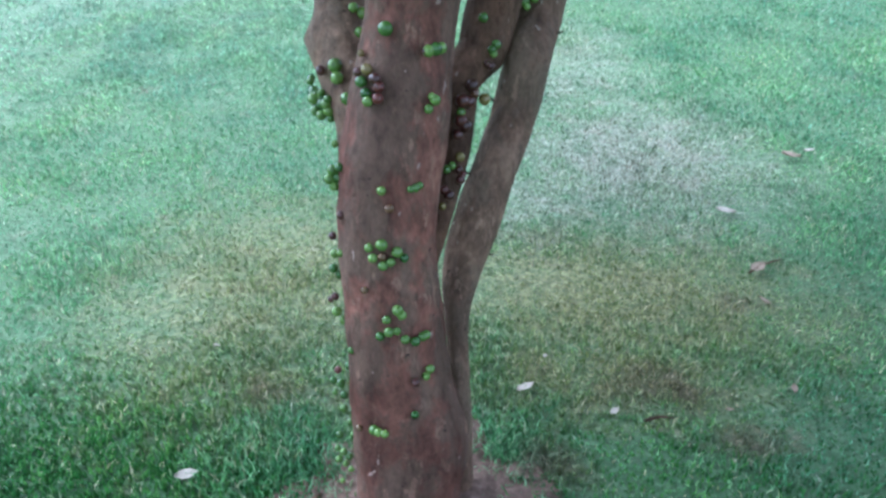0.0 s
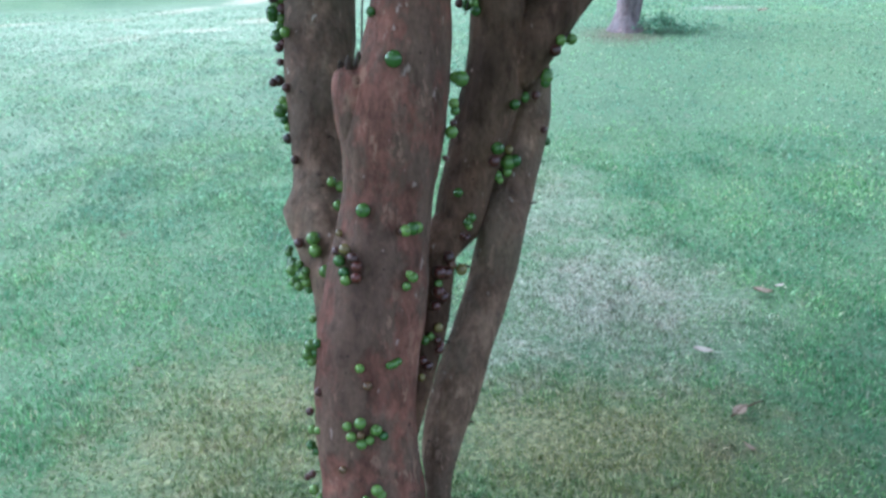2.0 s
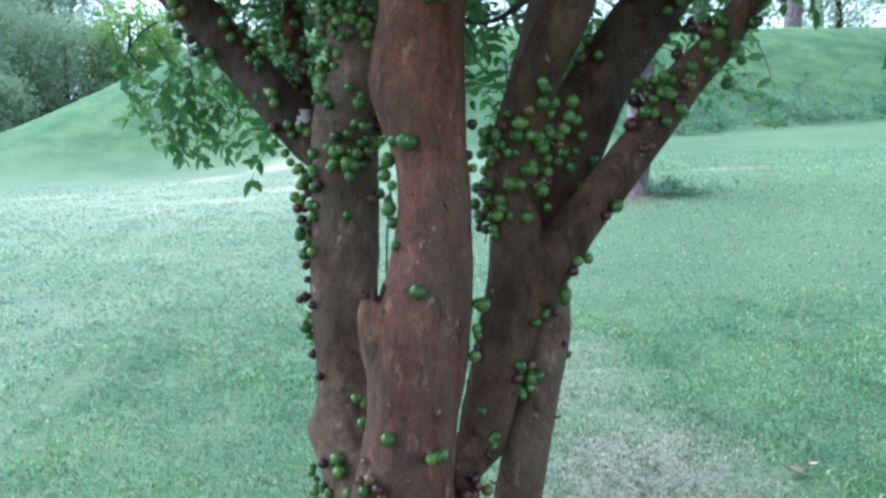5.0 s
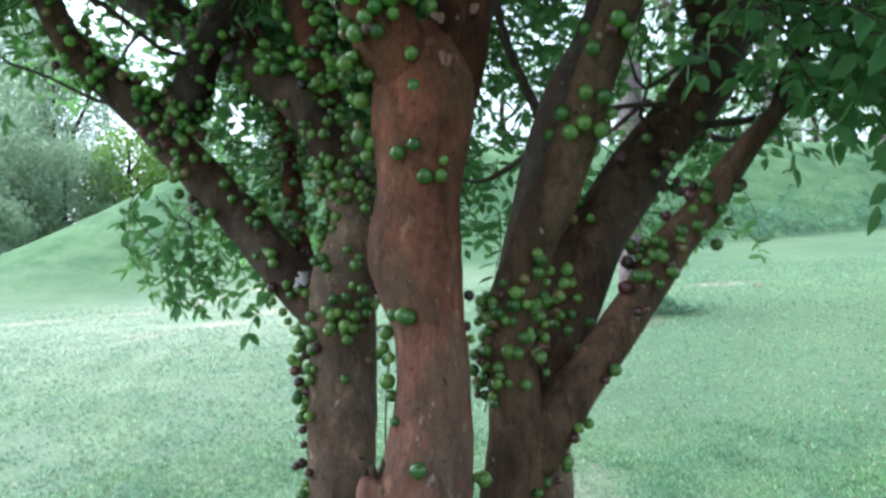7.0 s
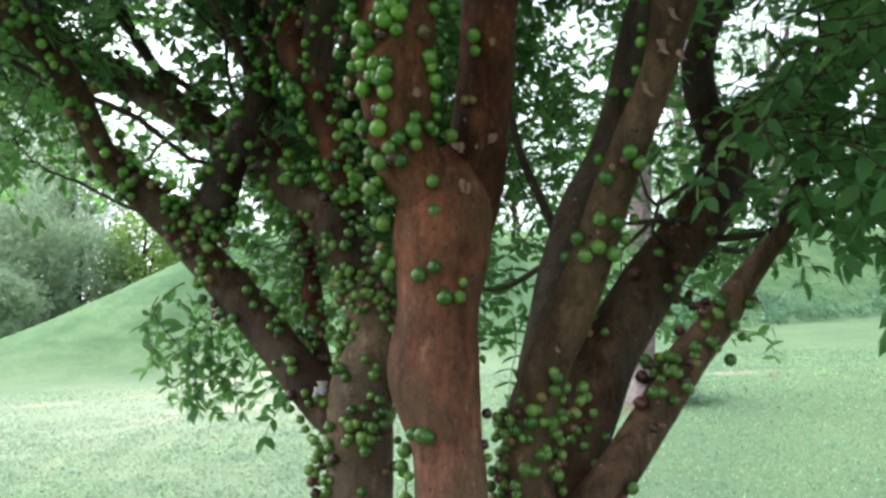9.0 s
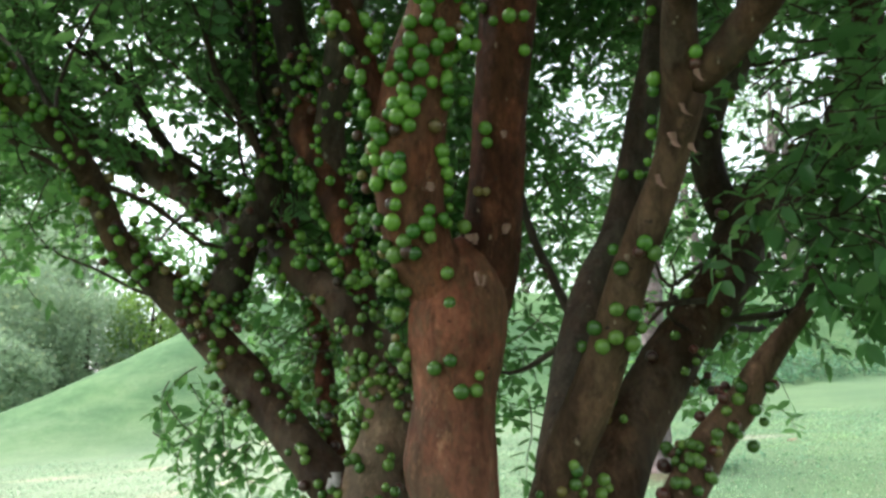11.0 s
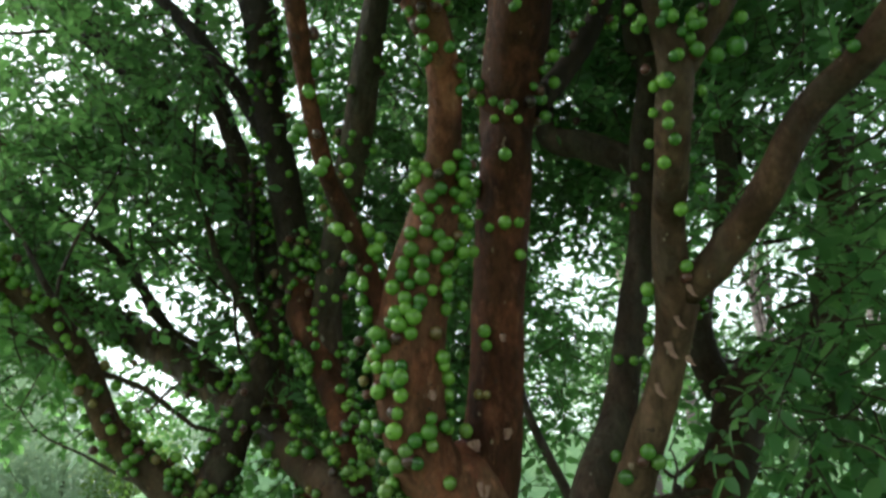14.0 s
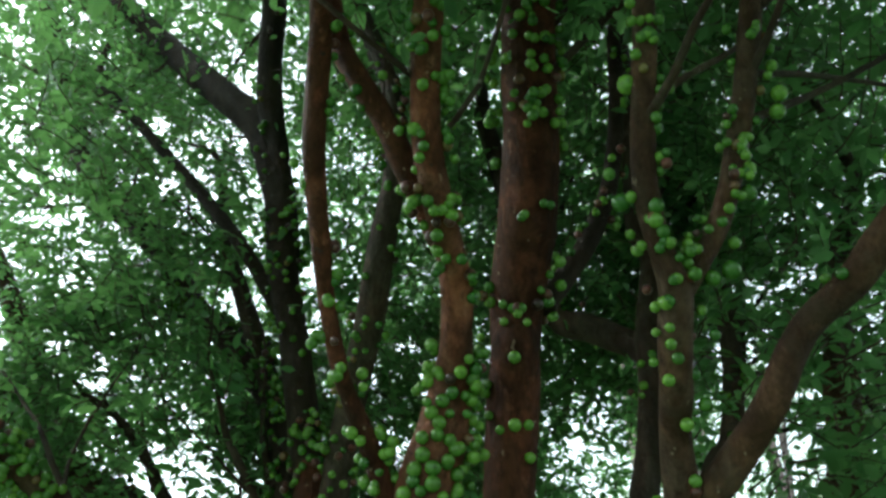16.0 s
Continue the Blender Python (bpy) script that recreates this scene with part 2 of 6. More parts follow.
def worn_and_hazed(n, l):
    """Pale turf on the west side, towards the foot of the bank: a worn strip, widened to paint haze."""
    co = n.new("ShaderNodeTexCoord")
    sep = n.new("ShaderNodeSeparateXYZ")
    l.new(co.outputs["Object"], sep.inputs[0])
    across = n.new("ShaderNodeMath")
    across.operation = "MULTIPLY_ADD"
    l.new(sep.outputs["X"], across.inputs[0])
    across.inputs[1].default_value = -0.5
    l.new(sep.outputs["Y"], across.inputs[2])
    away = n.new("ShaderNodeMath")
    away.operation = "SUBTRACT"
    l.new(across.outputs[0], away.inputs[0])
    away.inputs[1].default_value = 11.5
    size = n.new("ShaderNodeMath")
    size.operation = "ABSOLUTE"
    l.new(away.outputs[0], size.inputs[0])
    band = n.new("ShaderNodeMapRange")
    band.inputs["From Min"].default_value, band.inputs["From Max"].default_value = 10.0, 1.5
    l.new(size.outputs[0], band.inputs["Value"])
    side = n.new("ShaderNodeMapRange")
    side.inputs["From Min"].default_value, side.inputs["From Max"].default_value, side.inputs["To Max"].default_value = 2.0, -2.5, 1.5
    l.new(sep.outputs["X"], side.inputs["Value"])
    blot = n.new("ShaderNodeMath")
    blot.operation = "MULTIPLY"
    l.new(side.outputs["Result"], blot.inputs[0])
    l.new(noise_of(n, l, 0.6, 5.0, (0.5, 1.3, 1)), blot.inputs[1])
    worn = n.new("ShaderNodeMath")
    worn.operation = "MULTIPLY"
    worn.use_clamp = True
    l.new(band.outputs["Result"], worn.inputs[0])
    l.new(blot.outputs[0], worn.inputs[1])
    return worn.outputs[0], across.outputs[0]


def patches(n, l, spots, lift=0.0):
    """Ragged patches of worn turf."""
    co = n.new("ShaderNodeTexCoord")
    total = None
    for cx, cy, rx, ry, weight in spots:
        mp = n.new("ShaderNodeMapping")
        mp.inputs["Scale"].default_value = (1 / rx, 1 / ry, 0.0)
        mp.inputs["Location"].default_value = (-cx / rx, -cy / ry, 0.0)
        l.new(co.outputs["Object"], mp.inputs["Vector"])
        dist = n.new("ShaderNodeVectorMath")
        dist.operation = "LENGTH"
        l.new(mp.outputs["Vector"], dist.inputs[0])
        near = n.new("ShaderNodeMapRange")
        near.inputs["From Min"].default_value, near.inputs["From Max"].default_value, near.inputs["To Max"].default_value = 1.5, 0.3, weight
        l.new(dist.outputs["Value"], near.inputs["Value"])
        if total is None:
            total = near.outputs["Result"]
        else:
            top = n.new("ShaderNodeMath")
            top.operation = "MAXIMUM"
            l.new(total, top.inputs[0])
            l.new(near.outputs["Result"], top.inputs[1])
            total = top.outputs[0]
    s = n.new("ShaderNodeMath")
    s.operation = "MULTIPLY_ADD"
    l.new(total, s.inputs[0])
    s.inputs[1].default_value = 0.55
    l.new(noise_of(n, l, 9.0, 9.0, (1, 1, 1), 0.78), s.inputs[2])
    r = ramp(n, [(0.58 - lift, (0, 0, 0)), (1.0 - lift, (0.9, 0.9, 0.9))])
    l.new(s.outputs[0], r.inputs["Fac"])
    return r.outputs["Color"]


BLADE = blade_material("grass_blade", [(0.0, (0.034, 0.122, 0.038)), (0.45, (0.130, 0.302, 0.124)), (0.90, (0.29, 0.47, 0.25)), (0.94, (0.36, 0.38, 0.24)), (1.0, (0.52, 0.50, 0.36))])
BLADE_VIVID = blade_material("grass_blade_vivid", [(0.0, (0.014, 0.070, 0.012)), (0.55, (0.050, 0.162, 0.030)), (0.95, (0.120, 0.260, 0.066)), (0.97, (0.30, 0.31, 0.19)), (1.0, (0.45, 0.43, 0.30))])
# paler copy of the blades: distance haze and sheen are painted in
BLADE_HAZED = blade_material("grass_blade_hazed", [(0.0, (0.155, 0.285, 0.160)), (0.6, (0.226, 0.372, 0.214)), (0.95, (0.34, 0.49, 0.31)), (0.97, (0.38, 0.40, 0.28)), (1.0, (0.48, 0.47, 0.35))], 26.0, 0.58)


def ground_material():
    m, n, l, b = material("lawn", 0.9, 0.1)
    turf = ramp(n, [(0.30, (0.072, 0.125, 0.062)), (0.50, (0.106, 0.168, 0.090)), (0.70, (0.148, 0.210, 0.120))])
    l.new(noise_of(n, l, 30.0, 6.0), turf.inputs["Fac"])
    wide = ramp(n, [(0.35, (0.8, 0.85, 0.85)), (0.65, (1.2, 1.15, 1.05))])
    l.new(noise_of(n, l, 0.35, 4.0), wide.inputs["Fac"])
    col = mix(n, l, 1.0, turf.outputs["Color"], wide.outputs["Color"], "MULTIPLY")
    soil = ramp(n, [(0.35, (0.12, 0.115, 0.055)), (0.65, (0.31, 0.29, 0.145))])
    l.new(noise_of(n, l, 40.0, 5.0), soil.inputs["Fac"])
    col = mix(n, l, patches(n, l, TAN), col, soil.outputs["Color"])
    bleached = ramp(n, [(0.35, (0.17, 0.155, 0.115)), (0.65, (0.46, 0.44, 0.36))])
    l.new(noise_of(n, l, 45.0, 5.0), bleached.inputs["Fac"])
    col = mix(n, l, patches(n, l, STRAW), col, bleached.outputs["Color"])
    col = mix(n, l, patches(n, l, DEAD), col, (0.10, 0.070, 0.045))
    pits = ramp(n, [(0.40, (0.55, 0.55, 0.55)), (0.54, (0, 0, 0))])
    l.new(noise_of(n, l, 85.0, 4.0), pits.inputs["Fac"])
    col = mix(n, l, pits.outputs["Color"], col, (0.045, 0.055, 0.032))
    worn, across = worn_and_hazed(n, l)
    col = mix(n, l, worn, col, (0.245, 0.275, 0.185))
    col = mix(n, l, patches(n, l, SAND), col, (0.40, 0.36, 0.26))
    # blotches of darker and lighter tone on the bank
    bank = n.new("ShaderNodeMapRange")
    bank.inputs["From Min"].default_value, bank.inputs["From Max"].default_value = 17.5, 20.5
    l.new(across, bank.inputs["Value"])
    rough = ramp(n, [(0.34, (0.60, 0.80, 0.62)), (0.50, (0.92, 1.05, 0.90)), (0.66, (1.30, 1.30, 1.20))])
    l.new(noise_of(n, l, 1.3, 9.0, (0.7, 0.7, 1.6), 0.72), rough.inputs["Fac"])
    col = mix(n, l, bank.outputs["Result"], col, mix(n, l, 1.0, col, rough.outputs["Color"], "MULTIPLY"))
    l.new(col, b.inputs["Base Color"])
    bump(n, l, b, noise_of(n, l, 60.0, 6.0), 0.6, 0.02)
    return m


LAWN = ground_material()


# ---- mesh helpers ----
def holder(name, at, label, category, group="", kind=""):
    ob = new(name)
    ob.location = at
    ob.empty_display_size = 0.1
    return tagged(ob, label, category, group, kind)


def hang(ob, parent):
    """Parent ob without moving it: its mesh is in world metres."""
    ob.parent = parent
    top, shift = parent, Vector((0, 0, 0))
    while top:
        shift += top.location
        top = top.parent
    ob.matrix_parent_inverse = Matrix.Translation(-shift)
    return ob


def mesh_of(name, verts, faces, mat, smooth=False):
    me = bpy.data.meshes.new(name)
    me.from_pydata(verts, [], faces)
    if smooth:
        me.polygons.foreach_set("use_smooth", [True] * len(me.polygons))
    me.materials.append(mat)
    me.update()
    return me


def spline(points, step):
    """Catmull-Rom through the points; each is x, y, z, radius."""
    p = [np.array(q, float) for q in points]
    p = [2 * p[0] - p[1]] + p + [2 * p[-1] - p[-2]]
    out = []
    for i in range(1, len(p) - 2):
        n = max(2, int(np.linalg.norm((p[i + 1] - p[i])[:3]) / step))
        for k in range(n):
            u = k / n
            out.append(0.5 * (2 * p[i] + (p[i + 1] - p[i - 1]) * u + (2 * p[i - 1] - 5 * p[i] + 4 * p[i + 1] - p[i + 2]) * u * u
                              + (3 * p[i] - p[i - 1] - 3 * p[i + 1] + p[i + 2]) * u ** 3))
    out.append(p[-2])
    return np.array(out)


def frames_along(path):
    d = np.gradient(path[:, :3], axis=0)
    d /= np.linalg.norm(d, axis=1)[:, None]
    side = np.cross(d, np.array([0.0, 1.0, 0.02]))
    side /= np.linalg.norm(side, axis=1)[:, None]
    return d, side, np.cross(side, d)


def tube(path, sides=18, rough=0.06, seed=0, bumps=()):
    """A limb as rings round a path, with swellings, flutes and knots; closed at both ends."""
    d, a, b = frames_along(path)
    verts, faces = [], []
    for i, (x, y, z, r) in enumerate(path):
        for k in range(sides):
            t = 2 * math.pi * k / sides
            n = math.cos(t) * a[i] + math.sin(t) * b[i]
            q = Vector((x, y, z)) + Vector(n) * r
            w = noise.noise(Vector((q.x * 9, q.y * 9, q.z * 4)) + Vector((seed, 0, 0))) + 0.5 * noise.noise(q * 22 + Vector((0, seed, 0)))
            rr = r * (1 + rough * w)
            for bx, by, bz, size, high in bumps:
                rr += high * math.exp(-((q.x - bx) ** 2 + (q.y - by) ** 2 + (q.z - bz) ** 2) / size ** 2)
            verts.append((x + n[0] * rr, y + n[1] * rr, z + n[2] * rr))
    m = len(path)
    for i in range(m - 1):
        for k in range(sides):
            k2 = (k + 1) % sides
            faces.append((i * sides + k, i * sides + k2, (i + 1) * sides + k2, (i + 1) * sides + k))
    faces.append(tuple(range(sides))[::-1])
    faces.append(tuple((m - 1) * sides + k for k in range(sides)))
    return verts, faces


# ---- the lie of the land ----
def smooth(a, b, v):
    t = np.clip((v - a) / (b - a), 0, 1)
    return t * t * (3 - 2 * t)


def land(x, y):
    """Height of the ground: level round the tree, a gentle rise behind it, then a grassed bank."""
    x, y = np.asarray(x, float), np.asarray(y, float)
    far = np.clip(y - 6, 0, 60)
    z = 0.72 * smooth(1.8, 9.5, y) + 0.02 * far * far / (far + 6) + 0.04 * np.clip(x, -25, 25) * smooth(2.0, 9.5, y)
    foot = 18.3 + 0.5 * np.clip(x, -22, 30)
    z += 3.3 * smooth(0, 8, y - foot) * np.clip((x - 0.12 * (y - 20) + 13.2) / 5.4, 0, 1.12)
    z += 0.012 * np.sin(3.1 * x + 1.0) * np.cos(2.7 * y) * np.clip((y - 1.8) / 3, 0.3, 1)
    return z


def land1(x, y):
    return float(land(x, y))


def build_ground():
    def axis(lo, hi, fine, coarse):
        v, out = 0.0, [0.0]
        while v < hi:
            v += fine if v < 5 else min(coarse, fine + (v - 5) * 0.06)
            out.append(v)
        neg, v = [], 0.0
        while v > lo:
            v -= fine if v > -4 else min(coarse, fine + (-v - 4) * 0.06)
            neg.append(v)
        return np.array(neg[::-1] + out)
    xs, ys = axis(-400, 400, 0.16, 40), axis(-400, 600, 0.16, 40)
    gx, gy = np.meshgrid(xs, ys)
    gz = land(gx, gy)
    verts = np.stack([gx, gy, gz], -1).reshape(-1, 3)
    w = len(xs)
    faces = [(j * w + i, j * w + i + 1, (j + 1) * w + i + 1, (j + 1) * w + i) for j in range(len(ys) - 1) for i in range(w - 1)]
    return tagged(new("ground", mesh_of("ground", verts.tolist(), faces, LAWN, True)), "mown lawn with dry patches, rising to a grassed bank", "lawn", kind="structure")


build_ground()

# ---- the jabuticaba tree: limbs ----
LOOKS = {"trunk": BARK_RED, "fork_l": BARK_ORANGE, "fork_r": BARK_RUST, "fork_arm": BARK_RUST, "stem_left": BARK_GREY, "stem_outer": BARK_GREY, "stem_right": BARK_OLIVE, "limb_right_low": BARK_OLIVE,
         "limb_front": BARK_RUST, "limb_left_mid": BARK_RUST, "stub_end": BARK_RED, "limb_left_far": BARK_SHADED_UMBER, "limb_sprout": BARK_RUST, "limb_left_high": BARK_SHADED_BLACK, "limb_left_top": BARK_SHADED_BLACK, "limb_left_up": BARK_SHADED_BLACK, "limb_thin_d": BARK_SHADED_BLACK, "limb_thin_f": BARK_SHADED_BLACK, "limb_far_up": BARK_SHADED_BLACK, "limb_left_low": BARK_SHADED_UMBER, "limb_right_up": BARK_SHADED_UMBER, "limb_right_slant": BARK_SHADED_UMBER, "limb_right_vee": BARK_SHADED_UMBER, "limb_right_fork": BARK_SHADED_UMBER}
BUMPS = {"trunk": [(0.075, 1.17, 0.16, 0.10, 0.028), (0.06, 1.26, 1.68, 0.04, 0.012), (0.05, 1.23, 0.97, 0.03, 0.008), (-0.10, 1.27, 1.12, 0.035, 0.02), (-0.09, 1.36, 1.50, 0.06, 0.012)], "stem_left": [(-0.215, 1.44, 0.86, 0.03, 0.022)]}
tree = holder("jabuticaba_tree", (0.0, 1.17, 0.0), "many-stemmed tree with peeling red-brown bark and green berries on its limbs", "tree")
PATHS = {}
LIMB_MESHES = {}


def limb(name, points):
    """A limb of the tree along points of x, y, z, radius."""
    PATHS[name] = spline(points, 0.02)
    verts, faces = tube(PATHS[name], 22 if name in LOOKS else 14, 0.30 if name == "stub_end" else 0.09, len(PATHS) * 7.3, BUMPS.get(name, ()))
    plain = name.split("_")[0].replace("fork", "limb").replace("stub", "branch_stub")
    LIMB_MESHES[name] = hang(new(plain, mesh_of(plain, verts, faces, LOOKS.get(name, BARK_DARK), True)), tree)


limb("trunk", [
    (-0.003, 1.130, -0.169, 0.129), (-0.006, 1.140, 0.020, 0.101), (-0.014, 1.155, 0.186, 0.094), (-0.025, 1.175, 0.384, 0.090), (-0.041, 1.195, 0.550, 0.086),
    (-0.041, 1.220, 0.669, 0.086), (-0.028, 1.250, 0.789, 0.087), (-0.008, 1.285, 0.935, 0.075), (0.003, 1.300, 1.066, 0.084), (0.024, 1.315, 1.172, 0.070),
    (0.032, 1.325, 1.267, 0.063), (0.024, 1.343, 1.370, 0.063), (0.009, 1.360, 1.465, 0.078), (0.017, 1.360, 1.594, 0.072), (0.026, 1.360, 1.720, 0.086),
    (0.035, 1.365, 1.811, 0.070), (0.046, 1.380, 1.876, 0.020),
])
limb("fork_l", [
    (0.018, 1.360, 1.662, 0.043), (0.001, 1.345, 1.791, 0.060), (-0.032, 1.320, 1.851, 0.058), (-0.046, 1.300, 1.926, 0.060), (-0.046, 1.290, 2.023, 0.063),
    (-0.034, 1.280, 2.119, 0.058), (-0.016, 1.270, 2.185, 0.053), (0.020, 1.250, 2.305, 0.043), (0.036, 1.195, 2.387, 0.032), (0.040, 1.150, 2.499, 0.030),
    (0.015, 1.050, 2.607, 0.028), (0.001, 0.990, 2.731, 0.028), (0.011, 0.920, 2.900, 0.030), (0.029, 0.860, 3.050, 0.027),
])
limb("fork_arm", [
    (0.019, 1.130, 2.563, 0.025), (-0.010, 1.100, 2.636, 0.027), (-0.045, 1.060, 2.703, 0.025), (-0.078, 1.020, 2.776, 0.024), (-0.121, 0.990, 2.847, 0.023),
    (-0.165, 0.970, 2.944, 0.022), (-0.190, 0.940, 3.102, 0.021),
])
limb("fork_r", [
    (0.042, 1.370, 1.662, 0.044), (0.079, 1.382, 1.817, 0.056), (0.103, 1.370, 1.980, 0.051), (0.118, 1.355, 2.133, 0.051), (0.140, 1.330, 2.313, 0.052),
    (0.150, 1.290, 2.398, 0.048), (0.157, 1.310, 2.470, 0.053), (0.184, 1.270, 2.615, 0.061), (0.195, 1.240, 2.662, 0.062), (0.216, 1.220, 2.838, 0.064),
    (0.233, 1.170, 3.077, 0.063), (0.258, 1.130, 3.337, 0.060),
])
limb("stem_left", [
    (-0.100, 1.270, 0.541, 0.036), (-0.104, 1.360, 0.734, 0.049), (-0.145, 1.440, 0.821, 0.058), (-0.160, 1.510, 0.933, 0.051), (-0.163, 1.560, 1.058, 0.063),
    (-0.168, 1.627, 1.206, 0.070), (-0.168, 1.660, 1.335, 0.071), (-0.171, 1.710, 1.430, 0.070), (-0.147, 1.750, 1.539, 0.058), (-0.168, 1.790, 1.655, 0.059),
    (-0.182, 1.800, 1.720, 0.049), (-0.197, 1.820, 1.769, 0.026),
])
limb("limb_left_low", [
    (-0.203, 1.730, 1.355, 0.054), (-0.281, 1.780, 1.420, 0.053), (-0.365, 1.840, 1.496, 0.050), (-0.449, 1.900, 1.585, 0.050), (-0.525, 1.950, 1.656, 0.051),
    (-0.617, 1.980, 1.753, 0.050), (-0.697, 1.990, 1.840, 0.048), (-0.781, 1.950, 1.931, 0.041), (-0.847, 1.900, 2.012, 0.035), (-0.875, 1.860, 2.099, 0.033),
    (-0.894, 1.800, 2.184, 0.032), (-0.943, 1.730, 2.262, 0.030), (-1.000, 1.660, 2.320, 0.029), (-1.096, 1.600, 2.407, 0.028),
])
limb("limb_left_rise", [
    (-0.640, 1.980, 1.775, 0.043), (-0.607, 2.030, 1.900, 0.051), (-0.583, 2.080, 2.016, 0.045), (-0.539, 2.130, 2.172, 0.039), (-0.507, 2.170, 2.335, 0.040),
    (-0.514, 2.200, 2.431, 0.039), (-0.564, 2.250, 2.638, 0.037), (-0.659, 2.300, 2.909, 0.034), (-0.788, 2.350, 3.232, 0.032),
])
limb("limb_left_far", [
    (-0.178, 1.780, 1.657, 0.046), (-0.211, 1.790, 1.735, 0.050), (-0.264, 1.820, 1.817, 0.044), (-0.338, 1.920, 1.886, 0.046), (-0.481, 2.150, 1.997, 0.050),
    (-0.672, 2.400, 2.134, 0.057), (-0.940, 2.600, 2.328, 0.061), (-1.223, 2.750, 2.506, 0.059), (-1.483, 2.800, 2.657, 0.055), (-1.618, 2.800, 2.842, 0.054),
    (-1.725, 2.750, 3.072, 0.051), (-1.837, 2.700, 3.332, 0.046), (-2.018, 2.650, 3.656, 0.042),
])
limb("limb_left_mid", [
    (-0.174, 1.780, 1.606, 0.038), (-0.200, 1.800, 1.710, 0.039), (-0.219, 1.840, 1.848, 0.035), (-0.270, 1.900, 2.029, 0.037), (-0.342, 1.970, 2.207, 0.042),
    (-0.390, 2.000, 2.305, 0.044), (-0.391, 2.030, 2.354, 0.047), (-0.426, 2.056, 2.510, 0.047), (-0.434, 2.060, 2.580, 0.030),
])
limb("limb_left_high", [
    (-0.389, 2.025, 2.340, 0.036), (-0.410, 2.044, 2.440, 0.048), (-0.434, 2.060, 2.555, 0.050), (-0.488, 2.100, 2.837, 0.049), (-0.540, 2.120, 3.051, 0.049),
    (-0.554, 2.150, 3.139, 0.056), (-0.595, 2.170, 3.437, 0.059), (-0.683, 2.200, 3.727, 0.062),
])
limb("limb_left_fine", [
    (-0.289, 1.960, 2.052, 0.037), (-0.317, 1.970, 2.276, 0.042), (-0.296, 1.950, 2.436, 0.042), (-0.256, 1.900, 2.611, 0.043), (-0.208, 1.820, 2.762, 0.043),
    (-0.181, 1.780, 2.921, 0.042), (-0.150, 1.760, 3.082, 0.038), (-0.128, 1.740, 3.255, 0.034), (-0.146, 1.740, 3.559, 0.031), (-0.249, 1.760, 3.937, 0.028),
])
limb("limb_sprout", [
    (-0.269, 1.820, 1.437, 0.025), (-0.322, 1.950, 1.555, 0.025), (-0.346, 2.020, 1.673, 0.026), (-0.378, 2.070, 1.797, 0.026), (-0.424, 2.120, 1.944, 0.023),
    (-0.492, 2.200, 2.124, 0.021),
])
limb("limb_far_up", [
    (-0.432, 2.100, 2.447, 0.046), (-0.542, 2.250, 2.637, 0.047), (-0.684, 2.400, 2.831, 0.049), (-0.848, 2.500, 3.056, 0.053), (-0.973, 2.520, 3.161, 0.053),
    (-1.226, 2.560, 3.539, 0.056), (-1.471, 2.600, 3.785, 0.056), (-1.670, 2.650, 4.076, 0.054), (-1.897, 2.700, 4.565, 0.053), (-2.126, 2.750, 5.130, 0.051),
])
limb("limb_front", [
    (-0.073, 1.270, 2.043, 0.024), (-0.104, 1.270, 2.136, 0.020), (-0.120, 1.250, 2.193, 0.019), (-0.144, 1.210, 2.252, 0.018), (-0.165, 1.170, 2.304, 0.016),
    (-0.173, 1.130, 2.342, 0.016), (-0.189, 1.100, 2.430, 0.016), (-0.193, 1.050, 2.504, 0.018), (-0.198, 1.000, 2.599, 0.019), (-0.200, 0.960, 2.689, 0.021),
    (-0.199, 0.950, 2.801, 0.022), (-0.188, 0.900, 2.925, 0.022), (-0.196, 0.860, 3.071, 0.021),
])
limb("stub_end", [
    (-0.024, 1.275, 0.938, 0.028), (-0.042, 1.275, 1.025, 0.029), (-0.055, 1.275, 1.087, 0.031), (-0.059, 1.278, 1.120, 0.029), (-0.060, 1.280, 1.137, 0.024),
    (-0.058, 1.280, 1.145, 0.011),
])
limb("stem_outer", [
    (0.096, 1.190, -0.059, 0.030), (0.094, 1.205, 0.148, 0.024), (0.087, 1.235, 0.280, 0.021), (0.079, 1.265, 0.379, 0.025), (0.085, 1.295, 0.463, 0.038),
    (0.107, 1.325, 0.545, 0.044), (0.139, 1.360, 0.647, 0.042), (0.175, 1.415, 0.750, 0.044), (0.193, 1.420, 0.844, 0.042), (0.209, 1.470, 0.902, 0.043),
    (0.238, 1.500, 1.026, 0.039), (0.246, 1.510, 1.101, 0.030), (0.251, 1.520, 1.175, 0.014),
])
limb("stem_right", [
    (0.004, 1.210, 0.461, 0.021), (0.032, 1.245, 0.549, 0.022), (0.067, 1.310, 0.709, 0.028), (0.075, 1.360, 0.817, 0.035), (0.106, 1.395, 0.852, 0.044),
    (0.125, 1.420, 0.929, 0.047), (0.151, 1.440, 1.031, 0.053), (0.173, 1.450, 1.144, 0.056), (0.171, 1.450, 1.238, 0.047), (0.165, 1.450, 1.301, 0.045),
    (0.171, 1.440, 1.392, 0.043), (0.198, 1.420, 1.479, 0.042), (0.245, 1.380, 1.587, 0.041), (0.281, 1.340, 1.685, 0.036), (0.310, 1.290, 1.787, 0.033),
    (0.341, 1.250, 1.871, 0.030), (0.374, 1.220, 1.959, 0.027), (0.398, 1.180, 2.058, 0.031),
])
